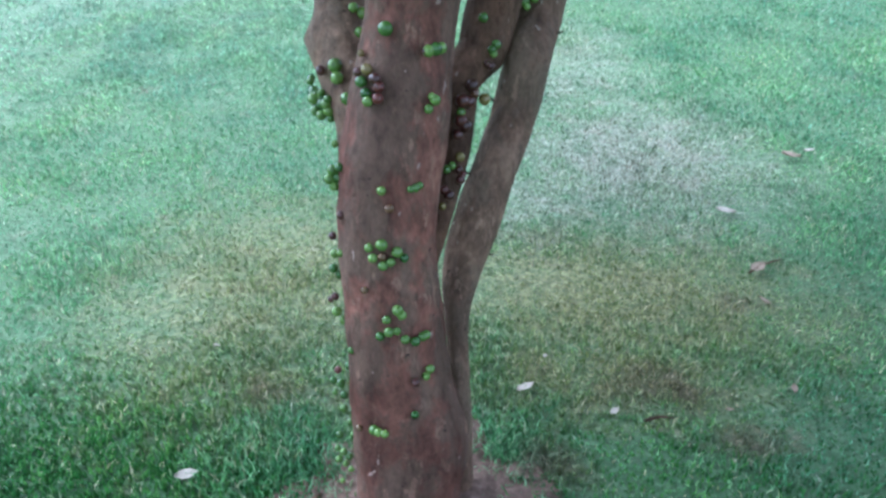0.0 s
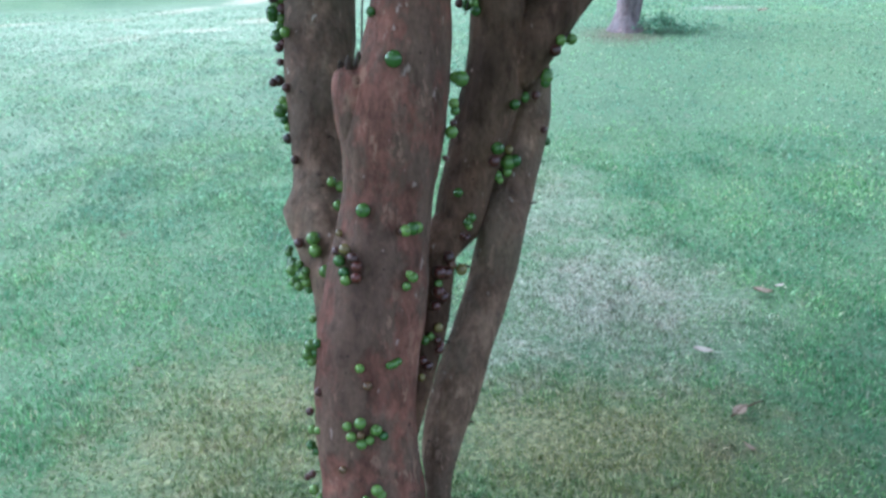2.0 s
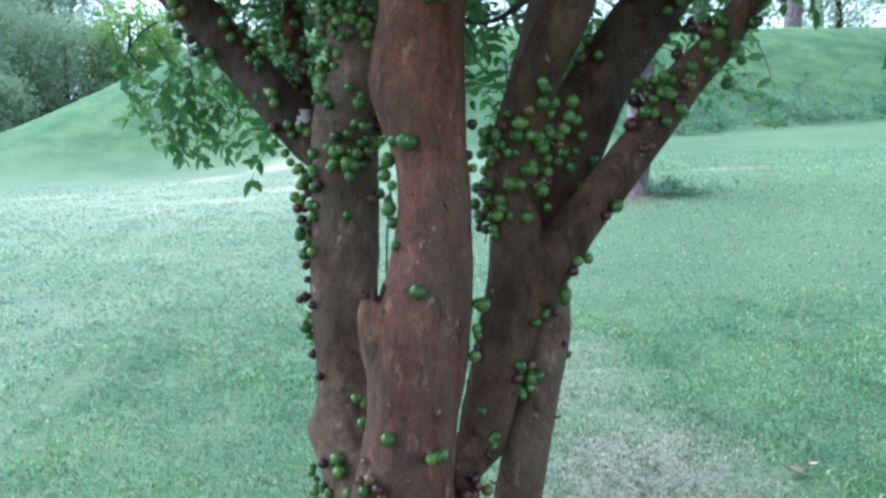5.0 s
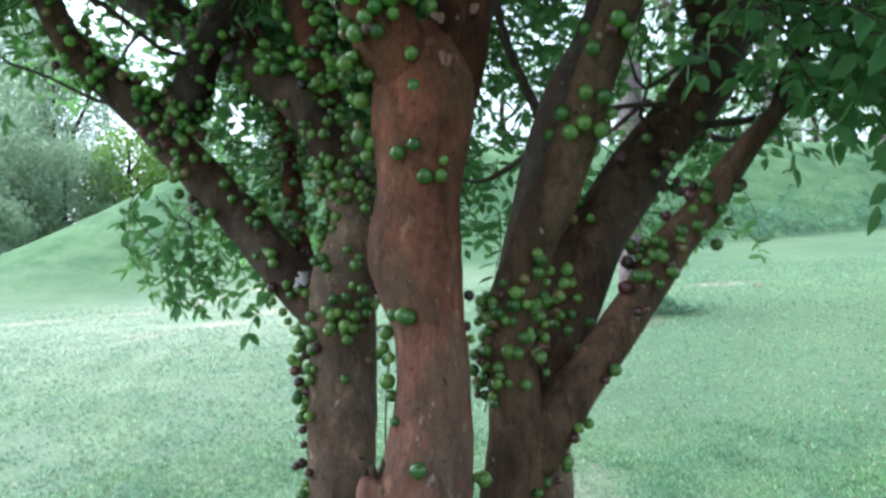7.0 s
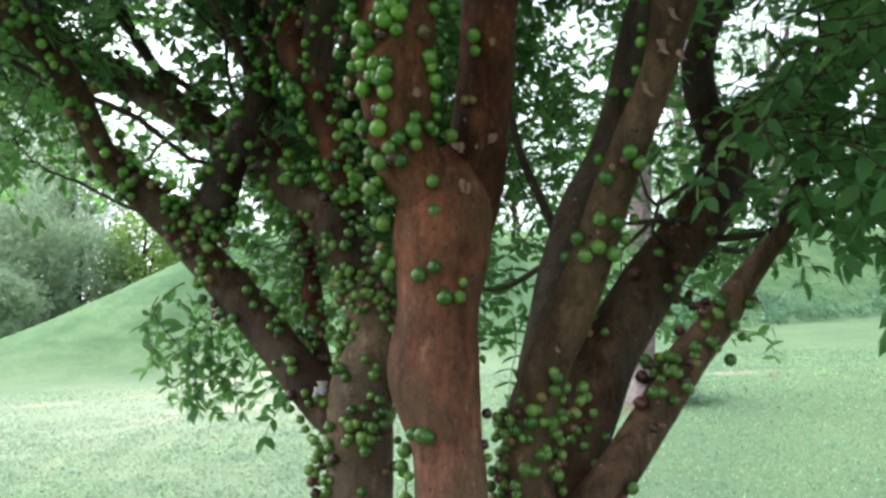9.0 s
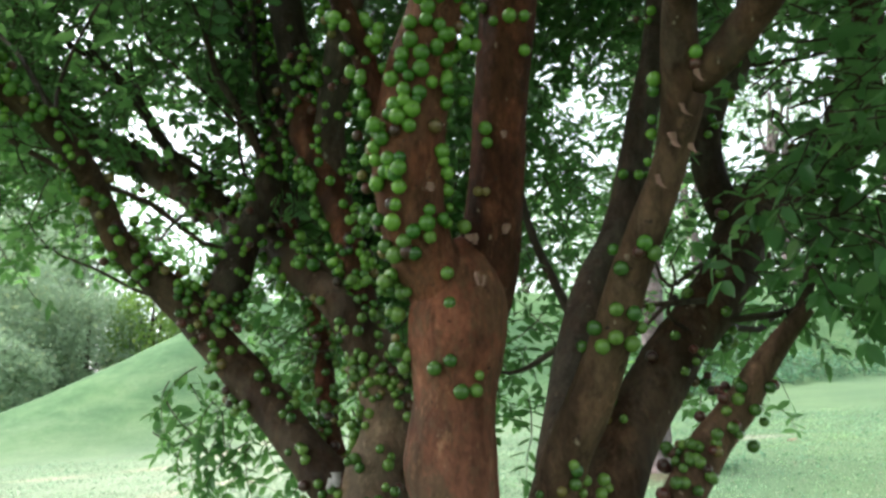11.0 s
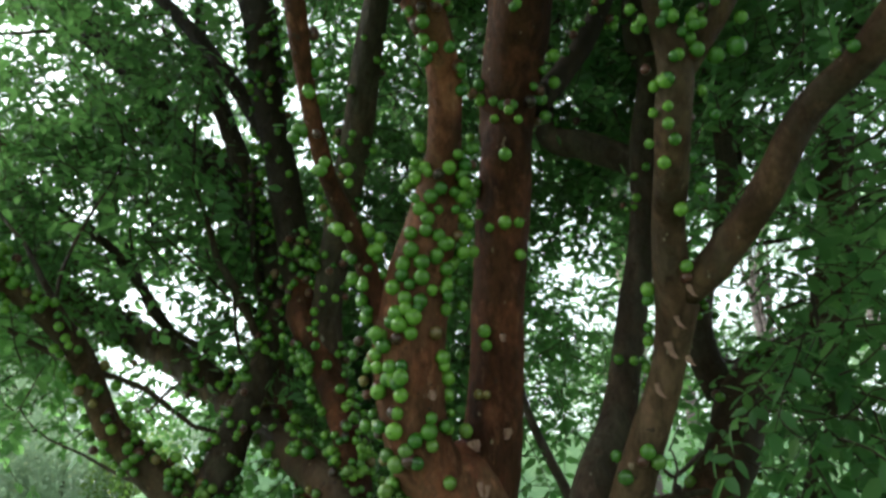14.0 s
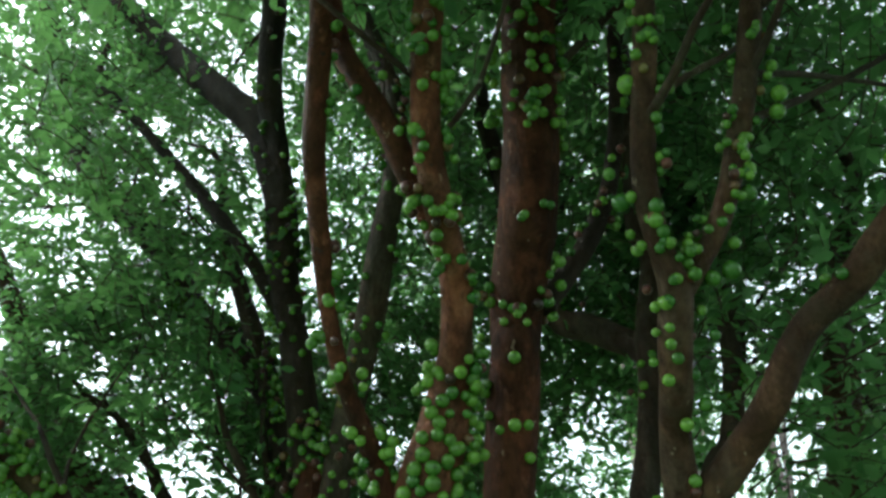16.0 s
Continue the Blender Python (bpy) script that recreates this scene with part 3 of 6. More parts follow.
limb("limb_right_up", [
    (0.373, 1.220, 1.971, 0.023), (0.384, 1.190, 2.028, 0.027), (0.383, 1.150, 2.100, 0.028), (0.380, 1.110, 2.170, 0.025), (0.377, 1.047, 2.215, 0.026),
    (0.377, 0.990, 2.290, 0.027), (0.384, 0.965, 2.355, 0.026), (0.367, 0.940, 2.419, 0.020), (0.352, 0.900, 2.506, 0.020), (0.361, 0.860, 2.624, 0.020),
    (0.380, 0.820, 2.762, 0.020), (0.388, 0.780, 2.883, 0.018),
])
limb("limb_right_vee", [
    (0.387, 0.970, 2.338, 0.018), (0.426, 0.960, 2.391, 0.018), (0.471, 0.940, 2.460, 0.019), (0.509, 0.910, 2.560, 0.019), (0.543, 0.870, 2.682, 0.019),
    (0.580, 0.830, 2.840, 0.019), (0.600, 0.800, 2.919, 0.017),
])
limb("limb_right_slant", [
    (0.400, 1.170, 2.068, 0.027), (0.444, 1.140, 2.098, 0.027), (0.486, 1.100, 2.146, 0.027), (0.518, 1.045, 2.192, 0.026), (0.579, 1.005, 2.290, 0.025),
    (0.646, 0.950, 2.340, 0.026), (0.689, 0.910, 2.386, 0.027), (0.759, 0.860, 2.461, 0.025),
])
limb("limb_right_dark", [
    (0.184, 1.520, 1.461, 0.032), (0.214, 1.580, 1.553, 0.037), (0.263, 1.660, 1.690, 0.044), (0.316, 1.720, 1.816, 0.047), (0.382, 1.760, 1.942, 0.041),
    (0.428, 1.790, 2.088, 0.038), (0.473, 1.820, 2.248, 0.037), (0.503, 1.840, 2.341, 0.037), (0.551, 1.870, 2.539, 0.037), (0.576, 1.900, 2.722, 0.037),
    (0.631, 1.920, 2.947, 0.036), (0.617, 1.940, 3.112, 0.039), (0.654, 1.950, 3.453, 0.037), (0.686, 1.960, 3.991, 0.038),
])
limb("limb_cross", [
    (0.573, 1.900, 2.636, 0.040), (0.508, 1.960, 2.714, 0.043), (0.428, 2.020, 2.787, 0.044), (0.349, 2.080, 2.854, 0.041), (0.310, 2.120, 3.080, 0.040),
    (0.241, 2.160, 3.364, 0.039), (0.171, 2.200, 3.820, 0.034),
])
limb("limb_right_fork", [
    (0.223, 1.520, 1.190, 0.045), (0.242, 1.550, 1.257, 0.056), (0.269, 1.580, 1.333, 0.062), (0.304, 1.610, 1.418, 0.066), (0.347, 1.650, 1.496, 0.065),
    (0.416, 1.700, 1.595, 0.063), (0.494, 1.755, 1.686, 0.062), (0.585, 1.810, 1.777, 0.062), (0.660, 1.860, 1.873, 0.062), (0.718, 1.910, 1.987, 0.064),
    (0.797, 1.960, 2.062, 0.065), (0.901, 1.980, 2.114, 0.065), (0.988, 1.970, 2.174, 0.064), (1.030, 1.940, 2.277, 0.059), (1.045, 1.910, 2.391, 0.054),
    (1.056, 1.870, 2.566, 0.046),
])
limb("limb_right_inner", [
    (0.699, 1.970, 2.025, 0.043), (0.661, 1.950, 2.124, 0.041), (0.653, 1.930, 2.222, 0.039), (0.693, 1.920, 2.336, 0.033), (0.740, 1.920, 2.389, 0.031),
    (0.798, 1.930, 2.604, 0.029), (0.830, 1.950, 2.879, 0.028),
])
limb("limb_right_low", [
    (0.191, 1.455, 1.109, 0.046), (0.233, 1.460, 1.177, 0.053), (0.288, 1.475, 1.243, 0.043), (0.345, 1.500, 1.309, 0.040), (0.395, 1.525, 1.368, 0.039),
    (0.448, 1.555, 1.434, 0.039), (0.495, 1.580, 1.492, 0.039), (0.567, 1.600, 1.569, 0.034), (0.612, 1.600, 1.633, 0.027), (0.661, 1.590, 1.697, 0.021),
    (0.705, 1.570, 1.752, 0.016),
])
limb("limb_left_top", [
    (-0.595, 2.170, 3.437, 0.059), (-0.683, 2.200, 3.727, 0.062), (-0.755, 2.220, 3.877, 0.066), (-0.933, 2.270, 4.090, 0.065), (-1.148, 2.330, 4.349, 0.061),
    (-1.447, 2.400, 4.726, 0.057), (-1.746, 2.450, 5.143, 0.053),
])
limb("limb_left_up", [
    (-0.567, 2.165, 3.240, 0.049), (-0.590, 2.170, 3.448, 0.047), (-0.662, 2.170, 3.856, 0.051), (-0.677, 2.130, 4.094, 0.051), (-0.666, 2.080, 4.335, 0.050),
    (-0.668, 2.020, 4.657, 0.044),
])
limb("limb_thin_a", [
    (-0.509, 2.120, 2.187, 0.014), (-0.548, 2.120, 2.289, 0.013), (-0.595, 2.100, 2.405, 0.012), (-0.658, 2.080, 2.514, 0.011), (-0.683, 2.060, 2.604, 0.008),
])
limb("limb_thin_b", [
    (-0.931, 2.580, 2.357, 0.024), (-1.005, 2.550, 2.475, 0.020), (-1.082, 2.500, 2.608, 0.018), (-1.177, 2.450, 2.730, 0.015), (-1.308, 2.420, 2.819, 0.010),
])
limb("limb_thin_d", [
    (-0.536, 2.120, 2.929, 0.028), (-0.629, 2.150, 3.099, 0.026), (-0.769, 2.200, 3.324, 0.026), (-0.971, 2.260, 3.597, 0.024), (-1.226, 2.320, 3.921, 0.022),
    (-1.512, 2.380, 4.271, 0.019),
])
limb("limb_thin_f", [
    (0.219, 1.320, 2.517, 0.026), (0.281, 1.380, 2.614, 0.025), (0.362, 1.440, 2.750, 0.024), (0.447, 1.500, 2.954, 0.023), (0.513, 1.550, 3.243, 0.022),
    (0.557, 1.580, 3.564, 0.021),
])

# ---- fruit on the bark ----
def fruit_mesh(name, mat, sides=14, rings=8):
    """A round berry with the dried crown of its flower at the tip; diameter 1, its tip up z."""
    verts, faces = [(0.0, 0.0, -0.5)], []
    for j in range(1, rings):
        a = math.pi * j / rings
        for k in range(sides):
            t = 2 * math.pi * k / sides
            verts.append((0.5 * math.sin(a) * math.cos(t), 0.5 * math.sin(a) * math.sin(t), -0.48 * math.cos(a)))
    verts.append((0.0, 0.0, 0.46))
    top = len(verts) - 1
    for k in range(sides):
        k2 = (k + 1) % sides
        faces.append((0, 1 + k2, 1 + k))
        for j in range(rings - 2):
            a = 1 + j * sides
            faces.append((a + k, a + k2, a + sides + k2, a + sides + k))
        faces.append((top, top - sides + k, top - sides + k2))
    body = len(faces)
    for k in range(5):
        t = 2 * math.pi * k / 5
        base = len(verts)
        for da, rad, z in ((-0.45, 0.05, 0.475), (0.45, 0.05, 0.475), (0.0, 0.11, 0.52)):
            verts.append((rad * math.cos(t + da), rad * math.sin(t + da), z))
        faces.append((base, base + 1, base + 2))
    me = mesh_of(name, verts, faces, mat, True)
    me.materials.append(BARK_DARK)
    for poly in list(me.polygons)[body:]:
        poly.material_index = 1
    return me


FRUIT_MESHES = {m.name: fruit_mesh("fruit", m) for m in (GREEN, LIT_GREEN, TURNING, RIPE)}
REST = {}
SINGLE = ("trunk", "fork_l", "stem_left", "stem_right")


def berry(mat, at, out, size, limb_name=""):
    """One berry; green ones high in the crown get a colour brightened to stand for light."""
    if mat is GREEN and at[2] > 1.78 + 0.15 * random.random():
        mat = LIT_GREEN
    turn = Vector(out).to_track_quat("Z", "Y").to_matrix().to_4x4()
    m = Matrix.Translation(at) @ turn @ Matrix.Rotation(random.uniform(0, 6.28), 4, "Z") @ Matrix.Scale(size, 4)
    if limb_name:
        ob = tagged(new("fruit", FRUIT_MESHES[mat.name]), "dark red ripe berry" if mat is RIPE else "glossy green unripe berry")
        ob.parent = LIMB_MESHES[limb_name]
        ob.matrix_basis = m
    else:
        REST.setdefault(mat.name, []).append(np.array(m))


def on_limb(name, along, angle, lift):
    """A point over the bark: place along the limb, angle round it, height above the bark."""
    path = PATHS[name]
    along = min(along, len(path) - 1.001)
    i = int(along)
    w = along - i
    p = path[i] * (1 - w) + path[i + 1] * w
    d, a, b = (q[i] for q in frames_along(path))
    n = math.cos(radians(angle)) * a + math.sin(radians(angle)) * b
    return p[:3] + n * (p[3] + lift), n


def fruits(name, mat, rows):
    for along, angle, lift, size in rows:
        at, n = on_limb(name, along, angle, lift)
        berry(mat, at, n + np.array([random.uniform(-0.4, 0.4), random.uniform(-0.4, 0.4), random.uniform(-0.6, 0.1)]), size * random.uniform(0.97, 1.06), name if name in SINGLE else "")


def scatter(name, start, end, clusters, each, size, dark=0.09):
    """Clusters of berries round the limb, between two fractions of its length."""
    n = len(PATHS[name]) - 2
    for k in range(clusters):
        u, a = random.uniform(start, end) * n, random.uniform(-200, 20)
        for j in range(random.randint(1, each)):
            s = size * random.uniform(0.8, 1.2)
            at, out = on_limb(name, min(max(u + random.gauss(0, 1.3), 0), n), a + random.gauss(0, 28), 0.3 * s + random.choice((0, 0, 0.7)) * s)
            c = random.random()
            berry(RIPE if c < dark else TURNING if c < dark * 1.6 else GREEN, at, out, s)


fruits("trunk", GREEN, [
    (12.1, -13, 0.030, 0.011), (13.2, -11, 0.012, 0.013), (14.1, -13, 0.022, 0.013), (14.9, -15, 0.034, 0.015), (14.9, -14, 0.014, 0.015), (15.3, -11, 0.024, 0.015),
    (16.1, -15, 0.035, 0.013), (17.1, -12, 0.003, 0.013), (17.3, -12, 0.029, 0.015), (18.3, -10, 0.008, 0.013), (19.1, -12, 0.001, 0.013), (19.9, -71, 0.008, 0.017),
    (19.9, -65, 0.005, 0.020), (19.9, -78, 0.009, 0.015), (20.0, -13, 0.018, 0.015), (21.2, -12, 0.015, 0.015), (21.6, -110, 0.010, 0.015), (21.8, -16, 0.031, 0.013),
    (22.3, -11, 0.020, 0.017), (22.9, -15, 0.033, 0.015), (24.0, -13, 0.002, 0.017), (24.5, -127, 0.003, 0.015), (25.1, -131, 0.007, 0.017), (26.4, -35, 0.003, 0.014),
])
fruits("trunk", GREEN, [
    (27.9, -117, 0.009, 0.017), (28.0, -131, 0.005, 0.017), (28.0, -126, 0.006, 0.017), (28.2, -107, 0.008, 0.017), (28.4, -12, 0.003, 0.018), (28.5, -81, 0.002, 0.017),
    (29.0, -100, 0.008, 0.014), (29.0, -92, 0.009, 0.018), (29.3, -13, 0.014, 0.018), (30.0, -91, 0.007, 0.016), (30.2, -107, 0.005, 0.016), (30.8, -103, 0.010, 0.018),
    (32.7, -15, 0.001, 0.016), (33.2, -13, 0.011, 0.018), (34.4, -11, 0.007, 0.016), (34.6, -92, 0.007, 0.018), (34.8, -100, 0.004, 0.016), (34.9, -33, 0.003, 0.014),
    (35.0, -114, 0.007, 0.016), (35.1, -82, 0.007, 0.016), (35.5, -107, 0.005, 0.020), (35.9, -78, 0.007, 0.016), (36.1, -91, 0.008, 0.020), (39.8, -10, 0.006, 0.017),
])
fruits("trunk", GREEN, [
    (40.3, -9, 0.015, 0.019), (40.5, -88, 0.006, 0.015), (40.5, -10, 0.000, 0.019), (40.7, -118, 0.004, 0.013), (40.8, -123, 0.004, 0.015), (41.0, -128, 0.003, 0.013),
    (41.0, -9, 0.010, 0.019), (41.5, -27, 0.004, 0.017), (43.0, -8, 0.009, 0.013), (46.9, -62, 0.006, 0.017), (47.0, -125, 0.005, 0.015), (47.4, -58, 0.006, 0.017),
    (47.7, -131, 0.007, 0.017), (47.9, -127, 0.005, 0.013), (48.1, -49, 0.006, 0.019), (51.0, -117, 0.006, 0.019), (51.2, -125, 0.007, 0.021), (51.3, -132, 0.006, 0.019),
    (52.1, -67, 0.006, 0.023), (58.3, -179, 0.011, 0.022), (60.2, -177, 0.013, 0.015), (60.7, -178, 0.010, 0.018), (62.7, -177, 0.019, 0.026), (62.7, -178, 0.010, 0.020),
])
fruits("trunk", GREEN, [
    (62.9, -80, 0.008, 0.028), (65.9, -32, 0.004, 0.015), (67.6, -6, 0.005, 0.020), (68.8, -6, 0.012, 0.026), (70.8, -6, 0.005, 0.018), (71.6, 179, 0.006, 0.016),
    (71.7, -6, 0.015, 0.022), (73.0, -7, 0.006, 0.026), (73.5, -72, 0.008, 0.024), (73.7, -65, 0.008, 0.026), (73.9, -49, 0.007, 0.020), (83.9, -98, 0.008, 0.027),
    (84.0, -116, 0.007, 0.023), (85.1, -119, 0.005, 0.017), (85.5, -67, 0.007, 0.025), (85.5, -6, 0.012, 0.025), (86.1, -85, 0.007, 0.023), (86.5, -6, 0.002, 0.027),
    (86.9, -6, 0.021, 0.033), (89.6, -9, 0.020, 0.029), (89.7, -10, 0.035, 0.017),
])
fruits("trunk", TURNING, [
    (19.4, -43, 0.006, 0.013), (32.5, -70, 0.005, 0.012), (35.2, -91, 0.006, 0.014), (39.1, -97, 0.005, 0.016), (49.0, -53, 0.006, 0.019), (50.0, -37, 0.004, 0.013),
    (87.8, -7, 0.022, 0.017),
])
fruits("trunk", RIPE, [
    (23.8, -15, 0.023, 0.014), (24.4, -113, 0.009, 0.015), (30.5, -13, 0.022, 0.012), (30.8, -16, 0.014, 0.014), (35.8, -12, 0.009, 0.015), (37.9, -36, 0.003, 0.015),
    (47.2, -72, 0.005, 0.017), (48.0, -71, 0.006, 0.017), (48.5, -66, 0.008, 0.019), (48.7, -41, 0.006, 0.015), (50.9, -114, 0.005, 0.013), (56.2, -177, 0.009, 0.011),
    (59.2, -178, 0.012, 0.013), (72.6, 178, -0.000, 0.018), (74.5, 178, 0.009, 0.018),
])
fruits("stem_right", GREEN, [
    (10.0, -75, 0.005, 0.016), (10.4, -90, 0.003, 0.014), (14.1, -97, 0.005, 0.016), (18.8, -100, 0.005, 0.014), (18.9, -91, 0.006, 0.016), (20.0, -109, 0.006, 0.018),
    (21.9, -73, 0.005, 0.017), (23.8, -171, 0.008, 0.014), (24.2, -172, 0.001, 0.021), (24.7, -171, 0.016, 0.018), (25.5, -170, 0.012, 0.029), (25.8, -170, 0.023, 0.023),
    (26.4, -124, 0.006, 0.023), (30.0, -134, 0.006, 0.018), (30.6, -171, 0.005, 0.020), (31.9, -171, 0.035, 0.018), (32.2, -171, 0.035, 0.022), (32.5, -171, 0.035, 0.020),
    (36.9, 0, 0.006, 0.020), (37.1, -40, 0.006, 0.018), (38.4, 1, 0.003, 0.018), (39.9, -175, 0.006, 0.018), (40.6, -0, 0.002, 0.026), (40.9, -83, 0.008, 0.026),
])
fruits("stem_right", GREEN, [
    (41.6, -173, 0.017, 0.020), (42.1, -112, 0.007, 0.022), (42.3, -35, 0.006, 0.020), (42.8, -42, 0.006, 0.020), (43.0, 1, 0.006, 0.024), (43.7, -58, 0.005, 0.024),
    (44.4, -39, 0.005, 0.020), (44.6, -88, 0.007, 0.027), (44.6, -128, 0.005, 0.019), (44.7, -145, 0.005, 0.021), (45.6, -84, 0.006, 0.023), (45.7, -94, 0.004, 0.019),
    (45.7, -172, 0.035, 0.017), (46.0, -53, 0.005, 0.015), (47.1, -174, 0.033, 0.021), (47.6, -117, 0.006, 0.023), (47.6, -172, 0.002, 0.021), (48.2, -174, 0.029, 0.023),
    (48.8, -111, 0.006, 0.022), (49.3, -101, 0.006, 0.019), (58.0, 5, 0.005, 0.023), (59.1, -68, 0.009, 0.027), (59.7, -135, 0.006, 0.028), (60.0, -89, 0.004, 0.026),
])
fruits("stem_right", GREEN, [
    (60.1, -35, 0.009, 0.028), (60.7, -168, 0.006, 0.022), (62.0, -113, 0.009, 0.026), (62.0, -73, 0.008, 0.024), (62.2, -172, 0.012, 0.017), (64.7, -55, 0.004, 0.026),
    (65.4, 7, 0.006, 0.022), (66.3, -122, 0.007, 0.025), (66.8, -89, 0.007, 0.025), (71.6, 8, 0.005, 0.016),
])
fruits("stem_right", RIPE, [
    (8.2, -103, 0.005, 0.018), (8.5, -81, 0.003, 0.016), (9.5, -135, 0.003, 0.016), (9.9, -142, 0.003, 0.012), (10.2, -116, 0.004, 0.014), (12.7, -91, 0.004, 0.018),
    (13.3, -114, 0.005, 0.020), (13.6, -98, 0.005, 0.022), (14.9, -99, 0.007, 0.024), (14.9, -119, 0.006, 0.020), (16.2, -119, 0.006, 0.020), (18.1, -105, 0.004, 0.012),
    (18.2, -116, 0.005, 0.014), (25.3, -126, 0.006, 0.021), (30.9, -171, 0.024, 0.016), (37.1, 0, 0.019, 0.016), (38.2, -42, 0.005, 0.018), (45.1, -56, 0.006, 0.017),
    (66.1, -84, 0.006, 0.020),
])
fruits("stem_right", TURNING, [
    (7.3, -89, 0.003, 0.014), (11.2, -110, 0.005, 0.018), (15.3, -179, 0.012, 0.022), (15.6, -137, 0.004, 0.018), (26.5, -171, 0.005, 0.018), (44.2, -174, 0.032, 0.019),
    (46.0, -174, 0.030, 0.019), (46.8, -95, 0.004, 0.019),
])
fruits("stem_left", GREEN, [
    (11.0, -15, 0.022, 0.019), (11.6, -30, 0.010, 0.020), (12.3, -8, 0.030, 0.019), (12.8, -25, 0.014, 0.018), (13.5, -5, 0.026, 0.017), (14.0, -22, 0.018, 0.016),
    (14.8, -35, 0.016, 0.015), (12.0, -45, 0.006, 0.016), (13.1, -42, 0.008, 0.015), (15.5, -12, 0.012, 0.015),
])
fruits("stem_left", GREEN, [
    (10.4, -12, 0.007, 0.016), (10.9, -18, 0.008, 0.020), (11.0, -85, 0.008, 0.023), (11.8, -22, 0.015, 0.019), (12.8, -24, 0.008, 0.023), (12.8, -87, 0.010, 0.023),
    (12.9, -26, 0.023, 0.021), (13.6, -23, 0.014, 0.023), (13.9, -96, 0.010, 0.025), (14.3, -19, 0.015, 0.021), (17.4, -135, 0.005, 0.020), (19.4, -143, 0.005, 0.022),
    (19.7, -124, 0.006, 0.018), (25.3, -11, 0.001, 0.018), (25.9, -12, 0.007, 0.018), (26.6, -12, 0.014, 0.027), (27.0, -12, 0.001, 0.020), (27.5, -11, 0.007, 0.018),
    (33.3, -43, 0.007, 0.020), (33.6, -12, 0.012, 0.025), (34.5, -11, 0.005, 0.018), (35.2, -14, 0.002, 0.020), (35.5, -12, 0.019, 0.025), (36.5, -11, 0.012, 0.021),
])
fruits("stem_left", GREEN, [
    (36.9, -45, 0.006, 0.021), (37.0, -12, 0.002, 0.018), (38.1, -39, 0.007, 0.023), (38.6, -12, 0.019, 0.021), (39.0, -13, 0.030, 0.023), (39.7, -49, 0.007, 0.023),
    (40.3, -13, 0.013, 0.025), (40.5, -106, 0.009, 0.025), (40.8, -12, 0.002, 0.021), (41.1, -13, 0.008, 0.021), (41.1, -101, 0.008, 0.021), (41.3, -40, 0.005, 0.021),
    (41.4, -113, 0.010, 0.023), (41.6, -126, 0.005, 0.019), (41.6, -102, 0.010, 0.028), (41.6, -83, 0.005, 0.023), (42.2, -116, 0.011, 0.023), (42.4, -84, 0.008, 0.026),
    (42.4, -108, 0.007, 0.021), (42.5, -93, 0.011, 0.021), (42.6, -135, 0.009, 0.023), (42.8, -76, 0.011, 0.021), (43.1, -125, 0.004, 0.019), (43.5, -134, 0.009, 0.021),
])
fruits("stem_left", GREEN, [
    (43.5, -153, 0.005, 0.026), (43.5, -88, 0.011, 0.023), (47.6, -113, 0.003, 0.026), (47.9, -55, 0.010, 0.026), (48.7, -113, 0.000, 0.019), (49.5, -16, 0.006, 0.021),
    (50.3, -15, 0.011, 0.023), (54.7, -126, 0.005, 0.020), (55.0, -112, 0.007, 0.018), (55.6, -121, 0.006, 0.023), (56.0, -105, 0.008, 0.018), (62.9, -121, 0.011, 0.024),
])
fruits("stem_left", RIPE, [
    (14.5, -67, 0.008, 0.019), (22.1, -49, 0.006, 0.018), (24.3, -11, 0.004, 0.022), (28.3, -36, 0.005, 0.018), (29.1, -14, 0.023, 0.018), (29.4, -11, 0.012, 0.022),
    (31.1, -14, 0.007, 0.016), (32.5, -11, 0.009, 0.018), (32.9, -13, 0.000, 0.018), (36.2, -14, 0.000, 0.023), (37.0, -13, 0.016, 0.023), (38.0, -12, 0.010, 0.018),
    (38.0, -13, 0.024, 0.023), (39.5, -13, 0.002, 0.023), (39.9, -58, 0.007, 0.021), (42.3, -145, 0.008, 0.021), (45.1, -140, 0.002, 0.021),
])
fruits("limb_left_low", GREEN, [
    (2.0, -13, 0.023, 0.019), (3.1, -14, 0.019, 0.019), (3.5, -76, 0.007, 0.020), (4.2, -15, 0.013, 0.020), (4.4, -86, 0.010, 0.022), (6.0, -13, 0.015, 0.020),
    (7.7, -96, 0.001, 0.025), (8.5, -107, 0.010, 0.024), (8.8, -106, 0.004, 0.025), (9.3, -104, 0.005, 0.021), (10.1, -73, -0.000, 0.018), (12.8, -127, 0.010, 0.024),
    (13.7, -117, 0.011, 0.022), (14.4, -144, 0.003, 0.022), (26.7, 168, 0.034, 0.023), (29.0, 170, 0.021, 0.023), (34.7, -108, 0.007, 0.023), (38.3, -140, 0.007, 0.026),
    (39.9, -101, 0.008, 0.026), (41.1, -103, 0.008, 0.025), (49.1, -124, 0.006, 0.019),
])
fruits("limb_left_low", RIPE, [
    (5.9, -56, 0.009, 0.025),
])
